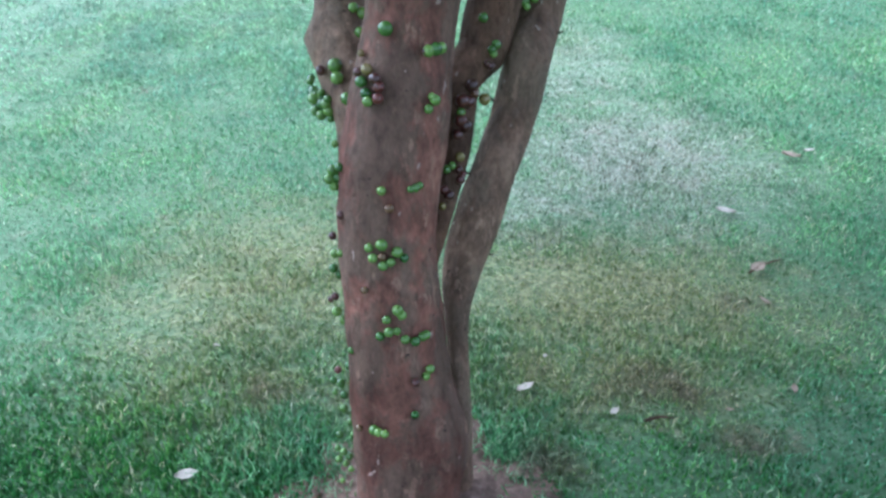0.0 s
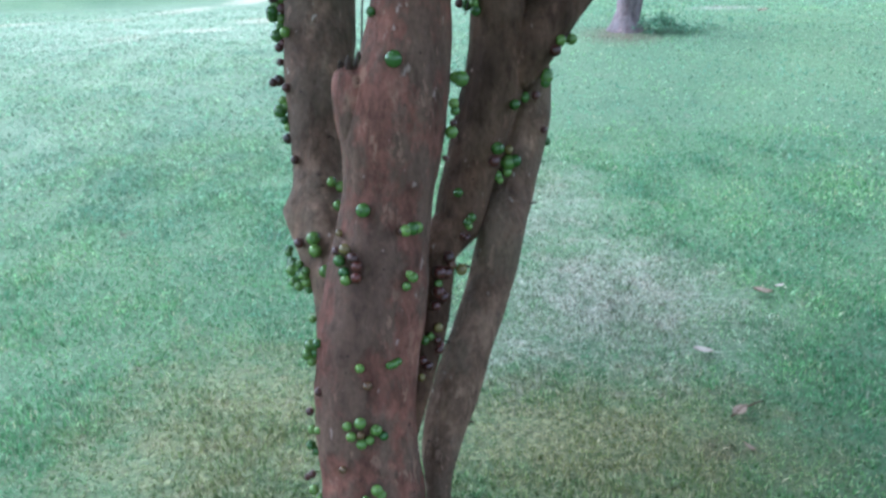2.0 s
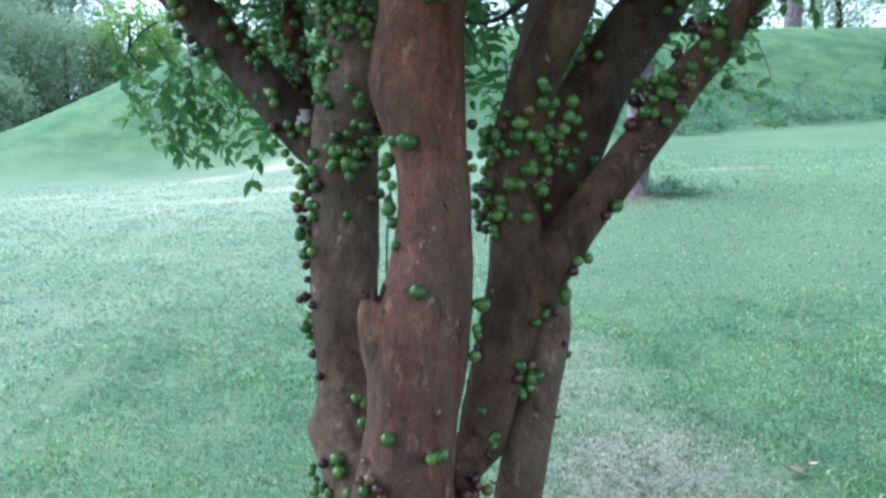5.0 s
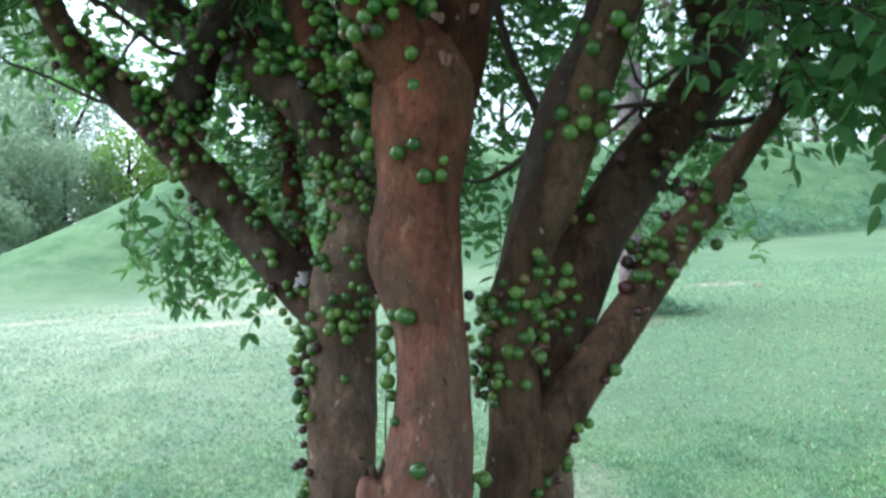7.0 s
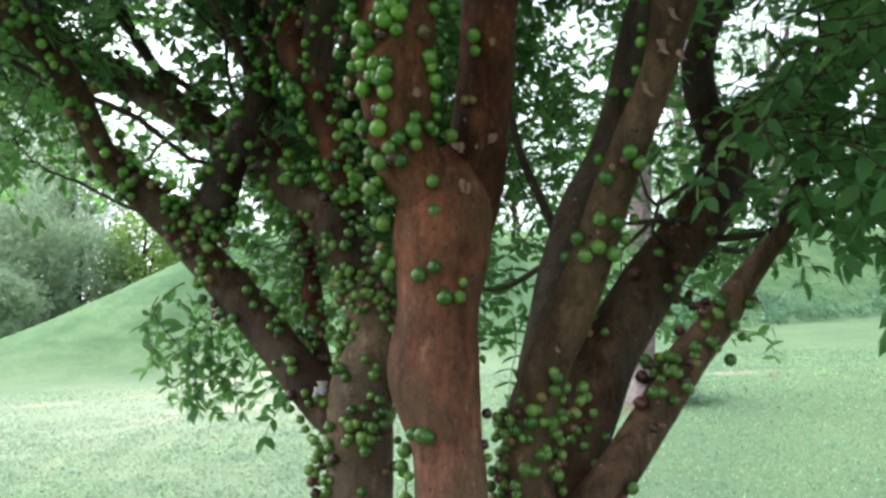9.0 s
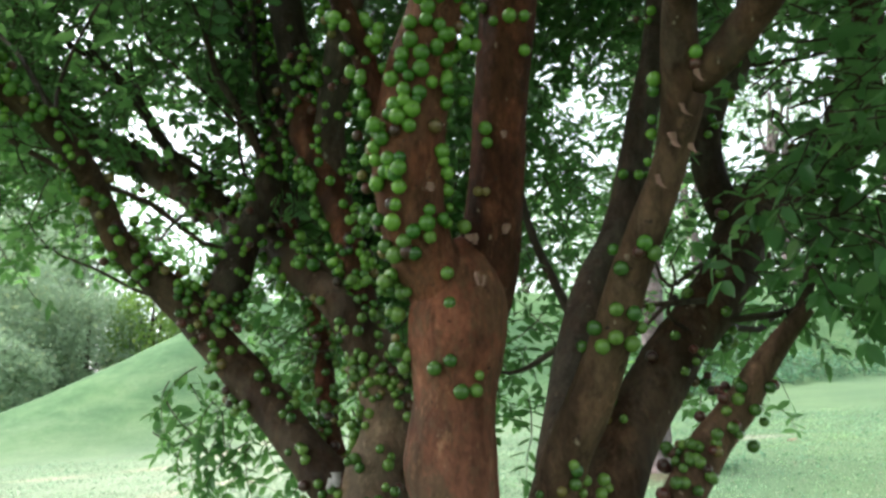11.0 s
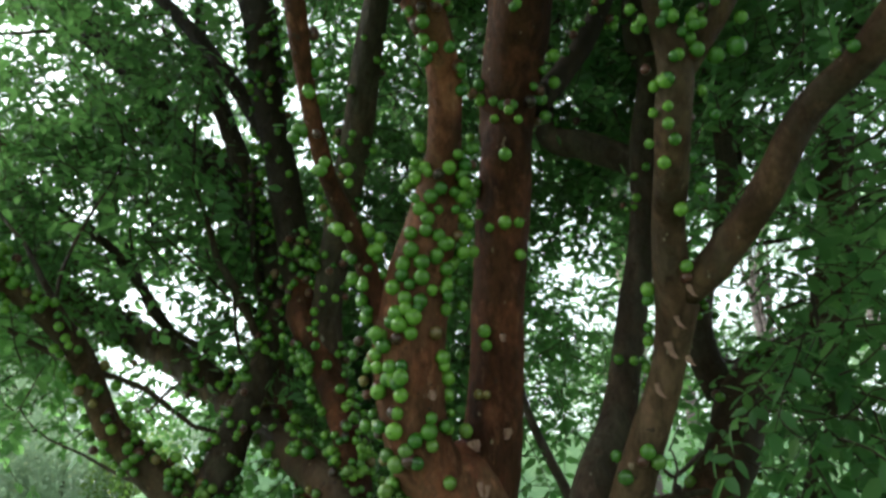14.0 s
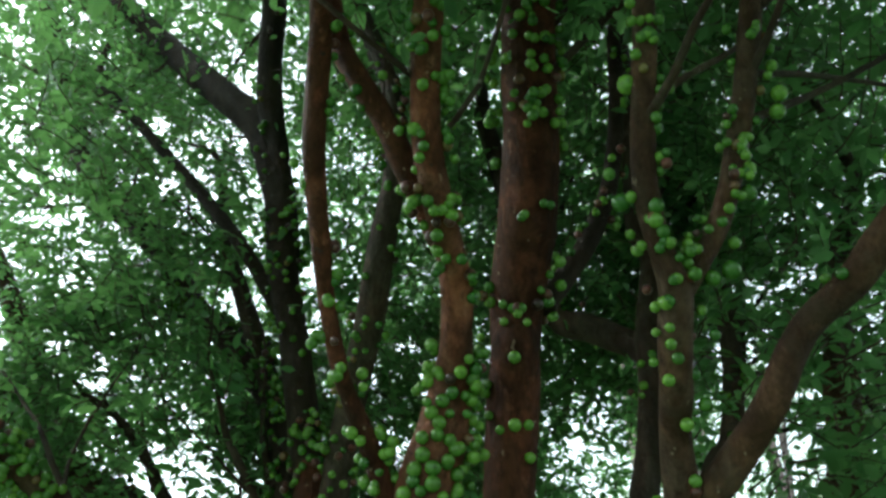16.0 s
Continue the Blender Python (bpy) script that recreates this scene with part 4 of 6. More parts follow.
fruits("limb_right_fork", GREEN, [
    (5.2, -124, 0.007, 0.020), (6.2, -94, 0.010, 0.020), (6.5, -72, 0.002, 0.020), (7.3, -76, 0.010, 0.020), (7.7, -92, 0.005, 0.020), (7.8, -172, 0.004, 0.020),
    (7.8, -128, 0.003, 0.020), (7.9, -49, 0.005, 0.018), (8.6, -61, 0.003, 0.020), (9.1, -93, 0.008, 0.018), (10.1, -77, 0.004, 0.020), (14.9, 9, 0.018, 0.024),
    (15.7, -60, 0.008, 0.019), (17.4, -23, 0.009, 0.024),
])
fruits("limb_right_low", GREEN, [
    (5.1, -128, 0.006, 0.018), (6.0, -166, 0.006, 0.020), (10.4, -129, 0.006, 0.025), (20.3, -107, 0.008, 0.023), (20.4, -120, 0.005, 0.020), (20.8, -71, 0.003, 0.024),
    (20.9, -42, 0.001, 0.022), (20.9, -60, 0.004, 0.023), (21.2, 6, 0.004, 0.019), (21.9, -52, 0.002, 0.022), (21.9, -45, 0.003, 0.021), (22.8, -84, 0.001, 0.021),
])
fruits("limb_right_low", RIPE, [
    (4.2, -132, 0.006, 0.020), (9.3, -123, 0.004, 0.018), (15.7, -93, 0.002, 0.019), (16.2, -102, 0.006, 0.017), (19.7, 12, 0.016, 0.025), (19.7, 16, 0.010, 0.024),
    (20.6, -94, 0.008, 0.018), (20.8, -103, -0.001, 0.015), (21.0, 14, 0.013, 0.022), (22.2, -85, 0.006, 0.019), (24.8, 17, 0.008, 0.023), (25.3, -95, 0.005, 0.022),
    (27.8, 10, 0.012, 0.020), (28.5, 12, 0.008, 0.019),
])
fruits("stem_outer", GREEN, [
    (51.5, -171, 0.001, 0.015),
])
fruits("stem_outer", RIPE, [
    (52.4, -130, 0.002, 0.013),
])
fruits("fork_l", GREEN, [
    (0.8, -115, 0.004, 0.014), (0.9, -103, 0.006, 0.019), (1.7, -56, 0.008, 0.027), (4.4, -98, 0.009, 0.023), (7.0, -103, 0.007, 0.023), (7.5, 1, 0.021, 0.019),
    (8.1, -2, 0.035, 0.015), (8.5, 0, 0.015, 0.023), (8.8, -3, 0.010, 0.021), (9.7, -48, 0.007, 0.030), (9.9, -109, 0.007, 0.023), (10.1, -73, 0.008, 0.026),
    (10.4, -153, 0.005, 0.019), (10.6, -91, 0.006, 0.024), (10.8, -111, 0.009, 0.030), (11.2, -64, 0.009, 0.030), (11.4, 178, 0.006, 0.017), (11.5, -34, 0.006, 0.024),
    (11.5, -120, 0.006, 0.022), (12.7, 177, 0.005, 0.023), (12.8, 177, 0.002, 0.024), (13.4, -44, 0.007, 0.027), (13.5, -46, 0.008, 0.026), (13.8, -77, 0.009, 0.025),
])
fruits("fork_l", GREEN, [
    (13.8, -77, 0.009, 0.024), (14.0, -69, 0.005, 0.026), (14.0, -62, 0.008, 0.025), (14.8, -84, 0.008, 0.023), (14.8, -68, 0.009, 0.025), (14.8, -153, 0.007, 0.021),
    (14.9, -44, 0.007, 0.023), (15.2, -10, 0.007, 0.017), (15.7, -40, 0.007, 0.023), (15.9, -10, 0.033, 0.019), (16.2, -56, 0.006, 0.027), (16.6, -44, 0.006, 0.021),
    (17.0, -96, 0.003, 0.025), (17.5, -79, 0.009, 0.027), (17.7, -65, 0.007, 0.021), (18.1, -98, 0.006, 0.029), (18.2, -12, 0.016, 0.027), (18.3, -72, 0.006, 0.027),
    (18.6, -86, 0.009, 0.023), (19.1, -156, 0.007, 0.023), (19.3, -106, 0.007, 0.027), (19.4, -83, 0.007, 0.025), (19.7, 178, 0.028, 0.021), (20.2, -59, 0.005, 0.027),
])
fruits("fork_l", GREEN, [
    (20.3, -14, 0.035, 0.023), (20.5, -87, 0.007, 0.021), (20.6, -15, 0.035, 0.021), (21.2, -71, 0.005, 0.025), (21.3, -103, 0.008, 0.029), (21.3, -14, 0.003, 0.019),
    (21.4, -153, 0.004, 0.017), (21.5, -17, 0.035, 0.021), (22.1, -69, 0.008, 0.026), (22.2, -67, 0.004, 0.027), (22.2, 174, 0.019, 0.019), (22.5, -97, 0.006, 0.028),
    (22.5, -99, 0.009, 0.027), (23.0, -121, 0.004, 0.024), (23.2, -75, 0.006, 0.028), (23.3, -120, 0.007, 0.025), (24.3, 176, 0.012, 0.028), (24.6, -136, 0.008, 0.024),
    (24.6, -66, 0.008, 0.024), (24.9, 175, 0.034, 0.024), (25.0, -117, 0.003, 0.024), (25.1, -91, 0.004, 0.024), (25.9, 174, 0.016, 0.026), (26.1, -88, 0.003, 0.026),
])
fruits("fork_l", GREEN, [
    (26.7, -69, 0.008, 0.026), (27.0, 175, 0.018, 0.020), (27.1, -105, 0.000, 0.018), (27.9, -84, 0.009, 0.026), (29.7, -9, 0.003, 0.022), (30.9, -146, 0.006, 0.022),
    (31.0, -8, 0.009, 0.026), (31.4, -51, 0.006, 0.022), (31.8, -112, 0.007, 0.024), (33.1, 177, 0.011, 0.024), (33.2, 177, 0.021, 0.020), (46.6, -174, 0.009, 0.019),
    (49.8, 3, 0.001, 0.017), (51.2, -76, 0.003, 0.021), (57.4, -126, 0.006, 0.019), (61.2, -112, 0.006, 0.019), (62.3, -111, 0.006, 0.019),
])
fruits("fork_l", TURNING, [
    (0.6, -58, 0.007, 0.025), (1.5, -82, 0.006, 0.015), (9.9, -5, 0.005, 0.019), (14.2, -10, 0.016, 0.019), (17.2, -135, 0.005, 0.025),
])
fruits("fork_l", RIPE, [
    (11.0, -6, 0.001, 0.017), (13.4, -9, 0.011, 0.019), (16.6, -76, 0.007, 0.019), (16.7, -10, 0.025, 0.019), (30.8, -90, 0.007, 0.020), (31.9, 177, 0.016, 0.018),
])
fruits("fork_r", TURNING, [
    (13.6, -74, 0.005, 0.016), (13.6, -59, 0.006, 0.018),
])
fruits("limb_left_mid", GREEN, [
    (9.3, -105, 0.008, 0.021), (10.0, -140, 0.002, 0.021),
])
fruits("limb_left_far", GREEN, [
    (6.4, -71, 0.008, 0.021), (9.0, -7, 0.001, 0.021), (9.6, -63, 0.010, 0.022), (14.9, -1, 0.030, 0.022), (15.4, -121, 0.013, 0.034), (18.0, -178, 0.015, 0.028),
    (19.9, -2, 0.026, 0.023), (24.0, -177, 0.012, 0.030), (25.9, -140, 0.006, 0.028), (26.0, -4, 0.015, 0.030), (26.5, -44, 0.009, 0.034), (28.7, -109, 0.001, 0.026),
    (31.0, -176, 0.024, 0.025), (31.9, -49, 0.004, 0.034),
])
fruits("limb_left_far", TURNING, [
    (11.9, -49, 0.004, 0.019),
])
fruits("limb_right_fork", TURNING, [
    (15.2, -35, 0.009, 0.021),
])
fruits("limb_right_low", TURNING, [
    (21.9, 14, 0.008, 0.020), (22.3, -95, 0.006, 0.022),
])
fruits("fork_r", GREEN, [
    (17.1, -3, 0.016, 0.020), (17.6, -70, 0.007, 0.020), (18.8, -66, 0.009, 0.024), (25.5, -128, 0.006, 0.021), (27.6, -67, 0.007, 0.019), (28.1, -94, 0.007, 0.026),
    (28.3, -121, 0.006, 0.021), (29.1, -35, 0.004, 0.019), (48.4, -115, 0.007, 0.019), (48.5, -129, 0.006, 0.019), (53.9, 1, 0.010, 0.027), (55.9, -178, 0.008, 0.024),
    (58.3, -95, 0.008, 0.027), (59.0, 0, 0.025, 0.030), (59.0, 1, 0.013, 0.022), (59.8, -88, 0.011, 0.028), (60.7, -108, 0.008, 0.025), (64.2, -1, 0.032, 0.020),
    (65.6, 3, 0.035, 0.020), (66.9, 1, 0.020, 0.023), (67.1, -98, 0.003, 0.023), (67.5, -118, 0.007, 0.026), (67.8, -57, 0.010, 0.023), (67.9, 1, 0.014, 0.021),
])
fruits("fork_r", GREEN, [
    (68.9, -0, 0.034, 0.023), (70.1, -70, 0.009, 0.026), (71.7, -82, 0.005, 0.026), (72.2, -116, 0.008, 0.026), (73.1, -101, 0.010, 0.024), (73.2, -75, 0.009, 0.024),
])
fruits("limb_front", GREEN, [
    (2.1, -4, 0.006, 0.027), (4.3, -57, 0.006, 0.020), (5.3, -4, 0.009, 0.024), (7.1, -42, 0.006, 0.020), (8.4, 179, 0.008, 0.024), (9.6, -3, 0.008, 0.020),
    (12.2, -180, 0.013, 0.019), (13.3, 176, 0.020, 0.023), (14.1, -76, 0.008, 0.023), (14.1, -59, 0.007, 0.020), (16.7, 1, 0.003, 0.026), (16.9, -5, 0.012, 0.022),
    (18.6, 173, 0.004, 0.022), (18.6, 171, 0.006, 0.025), (19.1, -106, 0.006, 0.021), (19.3, -103, 0.005, 0.020), (20.7, 174, -0.001, 0.022), (21.3, 172, 0.007, 0.026),
    (21.4, 173, 0.026, 0.019), (28.7, -6, -0.001, 0.022), (30.3, -13, 0.016, 0.020), (41.2, -18, 0.032, 0.025),
])
fruits("limb_front", RIPE, [
    (16.1, -97, 0.005, 0.015),
])
fruits("limb_right_up", GREEN, [
    (1.2, 12, 0.008, 0.018), (2.3, 13, 0.010, 0.016), (4.7, 12, 0.010, 0.020), (5.6, 12, 0.009, 0.025), (7.5, -120, 0.005, 0.021), (12.5, -104, 0.006, 0.022),
    (13.5, -153, 0.018, 0.022), (15.3, -54, 0.006, 0.020), (15.3, -166, -0.000, 0.022), (16.6, -81, 0.002, 0.020), (17.9, -164, 0.031, 0.019), (19.8, -53, 0.007, 0.023),
    (19.9, -58, 0.007, 0.021), (23.9, -104, 0.006, 0.021), (24.1, 19, 0.015, 0.020), (25.3, 18, 0.019, 0.018), (25.7, -80, 0.007, 0.025), (26.6, -95, 0.006, 0.025),
    (27.3, 14, 0.022, 0.033), (29.3, 9, 0.035, 0.022), (30.3, -162, 0.006, 0.022), (32.8, -175, -0.000, 0.026), (36.6, 17, 0.006, 0.034),
])
fruits("limb_right_up", RIPE, [
    (6.7, -118, 0.005, 0.018),
])
fruits("limb_right_vee", GREEN, [
    (1.8, -96, 0.009, 0.023), (2.5, -44, 0.005, 0.022), (2.7, 175, 0.011, 0.027), (3.7, 3, 0.008, 0.018), (3.9, -180, 0.029, 0.032), (5.1, -4, 0.003, 0.018),
    (5.9, -179, 0.014, 0.021), (9.7, -175, 0.012, 0.027), (11.3, -163, 0.005, 0.026), (16.0, -165, 0.035, 0.026), (17.3, -161, 0.035, 0.027),
])
fruits("limb_right_slant", GREEN, [
    (18.9, -5, 0.005, 0.018), (20.1, -54, 0.006, 0.019), (28.0, -19, 0.035, 0.024), (28.0, -15, 0.035, 0.024),
])

scatter("limb_left_low", 0.2, 0.98, 56, 7, 0.024)
scatter("limb_left_far", 0.12, 0.98, 60, 7, 0.025)
scatter("limb_left_mid", 0.03, 0.98, 62, 8, 0.023)
scatter("limb_left_high", 0.0, 0.9, 30, 5, 0.022)
scatter("limb_left_up", 0.0, 0.9, 14, 4, 0.022)
scatter("limb_thin_f", 0.1, 0.9, 10, 4, 0.021)
scatter("limb_left_rise", 0.0, 0.8, 52, 7, 0.022)
scatter("limb_left_fine", 0.0, 0.9, 44, 6, 0.022)
scatter("limb_sprout", 0.0, 1.0, 32, 7, 0.021)
scatter("limb_far_up", 0.0, 0.7, 42, 6, 0.022)
scatter("limb_front", 0.0, 0.9, 9, 3, 0.022)
scatter("limb_right_fork", 0.3, 0.95, 30, 5, 0.022)
scatter("limb_right_dark", 0.2, 0.9, 14, 3, 0.022)
scatter("limb_right_low", 0.5, 0.9, 12, 4, 0.022)
scatter("limb_cross", 0.0, 0.8, 8, 3, 0.021)
scatter("fork_r", 0.4, 0.95, 30, 5, 0.022)
scatter("fork_arm", 0.1, 0.95, 9, 4, 0.020)
scatter("fork_l", 0.55, 0.95, 22, 5, 0.022)
scatter("fork_l", 0.10, 0.5, 22, 6, 0.0225, 0.05)
scatter("limb_left_mid", 0.0, 0.3, 16, 6, 0.022, 0.05)
scatter("stem_left", 0.6, 0.98, 30, 6, 0.020)
scatter("limb_right_up", 0.3, 0.95, 18, 4, 0.0185)
scatter("limb_right_vee", 0.1, 0.95, 18, 4, 0.0165)
scatter("limb_right_inner", 0.2, 0.9, 10, 4, 0.022)
scatter("stem_right", 0.49, 0.58, 16, 6, 0.020)


def joined(name, mesh, places, parent):
    """Many copies of a mesh as one mesh."""
    v = np.array([q.co[:] for q in mesh.vertices])
    v = np.concatenate([v, np.ones((len(v), 1))], 1)
    allv = np.concatenate([(v @ m.T)[:, :3] for m in places])
    f = [tuple(p.vertices) for p in mesh.polygons]
    n = len(v)
    me = mesh_of(name, allv.tolist(), [tuple(i + k * n for i in q) for k in range(len(places)) for q in f], mesh.materials[0], True)
    return hang(tagged(new(name, me), kind="stuff"), parent)


for mat_name, places in REST.items():
    joined("fruit", FRUIT_MESHES[mat_name], places, tree)

# ---- twigs and leaves ----
rng = np.random.default_rng(4)
LEAF_SHAPE = np.array([(0, 0, 0), (0.28, 0.22, 0.03), (0.5, 0.0, -0.035), (0.28, -0.22, 0.03), (0.66, 0.19, 0.015), (1.0, 0.0, -0.08), (0.66, -0.19, 0.015)])
LEAF_FACES = np.array([(0, 2, 1), (0, 3, 2), (1, 2, 4), (3, 6, 2), (4, 2, 5), (2, 6, 5)])


def unit(v):
    return v / (np.linalg.norm(v) + 1e-9)


def spray_shape(pairs, length, size, droop):
    """One twig along +x with pairs of leaves; returns leaf corners and twig corners."""
    leaves, sticks = [], []
    p, d = np.zeros(3), np.array([1.0, 0, 0])
    step = length / pairs

    def leaf(at, along, up, s):
        along = unit(along)
        side = unit(np.cross(up, along))
        leaves.append(at + s * (LEAF_SHAPE[:, :1] * along + LEAF_SHAPE[:, 1:2] * side + LEAF_SHAPE[:, 2:] * np.cross(along, side)))

    for k in range(pairs):
        d = unit(d + np.array([0, 0, -droop * step * 2.0]) + rng.normal(0, 0.16, 3))
        q = p + d * step
        s = unit(np.cross(d, np.array([0.3, 0.5, 0.8])))
        t = np.cross(d, s)
        for end, r in ((p, 0.0024 * (1 - 0.7 * k / pairs)), (q, 0.0024 * (1 - 0.7 * (k + 1) / pairs))):
            for w in (0, 2.0944, 4.1888):
                sticks.append(end + r * (math.cos(w) * s + math.sin(w) * t))
        side = unit(np.cross(d, np.array([0, 0, 1.0]) + rng.normal(0, 0.35, 3)))
        for sgn in (-1, 1):
            if rng.random() < 0.9:
                leaf(q, 0.45 * d + sgn * side + np.array([0, 0, -0.25]) + rng.normal(0, 0.25, 3), np.array([0, 0, 1.0]) + rng.normal(0, 0.45, 3), size * rng.uniform(0.7, 1.2))
        p = q
    leaf(p, d, np.array([0, 0, 1.0]) + rng.normal(0, 0.3, 3), size)
    return np.concatenate(leaves), np.array(sticks)


def fast_mesh(name, verts, tris, mat):
    """A mesh from arrays of corners and triangles (or quads)."""
    me = bpy.data.meshes.new(name)
    n = tris.shape[1]
    me.vertices.add(len(verts))
    me.vertices.foreach_set("co", verts.astype(np.float32).ravel())
    me.loops.add(tris.size)
    me.loops.foreach_set("vertex_index", tris.astype(np.int32).ravel())
    me.polygons.add(len(tris))
    me.polygons.foreach_set("loop_start", np.arange(0, tris.size, n, dtype=np.int32))
    me.materials.append(mat)
    me.update(calc_edges=True)
    me.validate()
    return me


def leaf_faces(count):
    return (LEAF_FACES[None] + 7 * np.arange(count)[:, None, None]).reshape(-1, 3)


class Foliage:
    """Collects leafy sprays and the twigs that carry them."""

    def __init__(self):
        self.leaves, self.sticks = [], []
        self.shapes = [spray_shape(int(rng.integers(4, 8)), rng.uniform(0.13, 0.26), 0.042, dr) for dr in (0.4, 0.8, 1.2) for _ in range(12)]

    def spray(self, at, way, scale=1.0, shape=None):
        leaves, sticks = self.shapes[int(rng.integers(len(self.shapes)))] if shape is None else shape
        x = unit(np.array(way, float))
        y = unit(np.cross(np.array([0, 0, 1.0]) + rng.normal(0, 0.25, 3), x))
        m = np.stack([x, y, np.cross(x, y)]) * scale
        self.leaves.append(leaves @ m + at)
        self.sticks.append(sticks @ m + at)

    def put(self, parent, mat, twig_mat, name="foliage", singles=0, thin=None):
        v = np.concatenate(self.leaves).reshape(-1, 7, 3)
        w = np.concatenate(self.sticks).reshape(-1, 6, 3)
        if thin:
            v, w = v[~thin(v.mean(1))], w[~thin(w.mean(1))]
        if singles:
            c = v.mean(1)
            picked = np.flatnonzero((c[:, 0] > 0.55) & (c[:, 1] < 1.45) & (c[:, 1] > 1.0) & (c[:, 2] < 2.0))[:singles]
            for k in picked:
                hang(new("leaf", fast_mesh("leaf", v[k], LEAF_FACES, mat)), parent)
            v = np.delete(v, picked, 0)
        v = v.reshape(-1, 3)
        hang(tagged(new(name, fast_mesh(name, v, leaf_faces(len(v) // 7), mat)), kind="stuff"), parent)
        w = w.reshape(-1, 3)
        one = np.array([(k, (k + 1) % 3, 3 + (k + 1) % 3, 3 + k) for k in range(3)])
        f = (one[None] + 6 * np.arange(len(w) // 6)[:, None, None]).reshape(-1, 4)
        hang(tagged(new("twigwork", fast_mesh("twigwork", w, f, twig_mat)), kind="stuff"), parent)


def clump(p, scale=1.35):
    return noise.noise(Vector(p) * scale + Vector((3.1, 0.7, 9.2))) + 0.5 * noise.noise(Vector(p) * scale * 2.7)


# boughs: thin side branches that carry the crown
BOUGHS = []


def bough(start, way, length, r, lift=0.5):
    """A bent tapering branch; remembers its course for the leaves."""
    p, d = np.array(start, float), unit(np.array(way, float))
    pts = [(*p, r)]
    for k in range(6):
        d = unit(d + rng.normal(0, 0.17, 3) + np.array([0, 0, lift * 0.12]))
        p = p + d * length / 6
        pts.append((*p, r * (1 - 0.15 * (k + 1))))
    path = spline(pts, 0.07)
    v, f = tube(path, 7, 0.08, float(rng.uniform(0, 50)))
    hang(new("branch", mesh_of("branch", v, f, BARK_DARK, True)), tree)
    BOUGHS.append(path)


for name, grow, count in (("limb_left_low", 0.9, 7), ("limb_left_rise", 1.2, 7), ("limb_left_far", 1.0, 9), ("limb_left_top", 0.9, 10), ("limb_left_up", 1.0, 5), ("limb_thin_a", 0.5, 2), ("limb_thin_b", 0.7, 3), ("limb_thin_d", 0.7, 4), ("limb_thin_f", 0.8, 3), ("limb_left_fine", 1.0, 6), ("limb_sprout", 0.9, 5), ("limb_far_up", 0.9, 9),
                          ("limb_front", 1.1, 0), ("limb_right_up", 1.0, 5), ("limb_right_vee", 1.0, 4), ("limb_right_slant", 1.2, 5), ("limb_right_dark", 1.0, 10), ("limb_cross", 0.9, 6), ("limb_right_fork", 1.1, 9),
                          ("limb_right_inner", 1.1, 6), ("limb_right_low", 0.5, 0), ("fork_l", 1.3, 6), ("fork_r", 1.2, 7)):
    path = PATHS[name]
    d, a, b = frames_along(path)
    bough(path[-1][:3] - d[-1] * 0.02, d[-1] + np.array([0, 0, 0.25]), grow, path[-1][3] * 0.96)
    for k in range(count):
        i = int(rng.uniform(0.35, 0.98) * (len(path) - 1))
        p = path[i]
        out = unit(np.array([p[0], p[1] - 1.3, 0.25])) + rng.normal(0, 0.5, 3)
        out[1] += 0.35 if p[1] < 1.7 else 0.0
        if p[1] < 1.5 and p[2] < 2.6:
            continue
        bough(p[:3], unit(out) + 0.6 * d[i], rng.uniform(0.5, 1.15), min(0.45 * p[3], rng.uniform(0.006, 0.013)))


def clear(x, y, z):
    """Kept free of leaves: the air round the camera, and its view of the bare stems and under the crown."""
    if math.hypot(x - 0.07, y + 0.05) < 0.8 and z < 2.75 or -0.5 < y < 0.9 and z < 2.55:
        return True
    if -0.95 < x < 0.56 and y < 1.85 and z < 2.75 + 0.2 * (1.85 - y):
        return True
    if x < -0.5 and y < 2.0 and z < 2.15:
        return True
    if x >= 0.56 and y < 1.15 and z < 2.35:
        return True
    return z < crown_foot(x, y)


def crown_foot(x, y):
    """The under side of the crown, sloped to fit the camera's view: low over the open lawn and to the east, lifted on
    the west.
    """
    far = math.hypot(x - 0.09, y - 0.08)
    if y < 0:
        return 1.25
    if x < -0.30 * far:
        return 1.52 + 0.19 * far + 0.06 * math.sin(4 * x)
    if x > 0.36 * far:
        return 1.74 + 0.05 * math.sin(7 * x)
    return 1.50 + 0.05 * math.sin(3 * x)


def twig(points):
    """A thin bare twig of the tree."""
    v, f = tube(spline(points, 0.03), 6, 0.1, points[0][0])
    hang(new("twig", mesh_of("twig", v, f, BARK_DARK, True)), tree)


twig([(-0.045, 1.40, 1.324, 0.0018), (-0.050, 1.35, 1.23, 0.0016), (-0.047, 1.30, 1.12, 0.0016)])
twig([(0.55, 1.72, 1.786, 0.007), (0.45, 1.66, 1.777, 0.006), (0.34, 1.62, 1.764, 0.003)])
twig([(0.56, 1.75, 1.87, 0.006), (0.469, 1.68, 1.816, 0.005), (0.440, 1.66, 1.86, 0.003), (0.43, 1.65, 1.90, 0.002)])
twig([(0.51, 1.71, 1.72, 0.005), (0.46, 1.68, 1.758, 0.005), (0.482, 1.68, 1.83, 0.003), (0.47, 1.66, 1.87, 0.002)])
twig([(0.46, 1.67, 1.78, 0.005), (0.40, 1.62, 1.73, 0.004), (0.36, 1.60, 1.70, 0.002)])
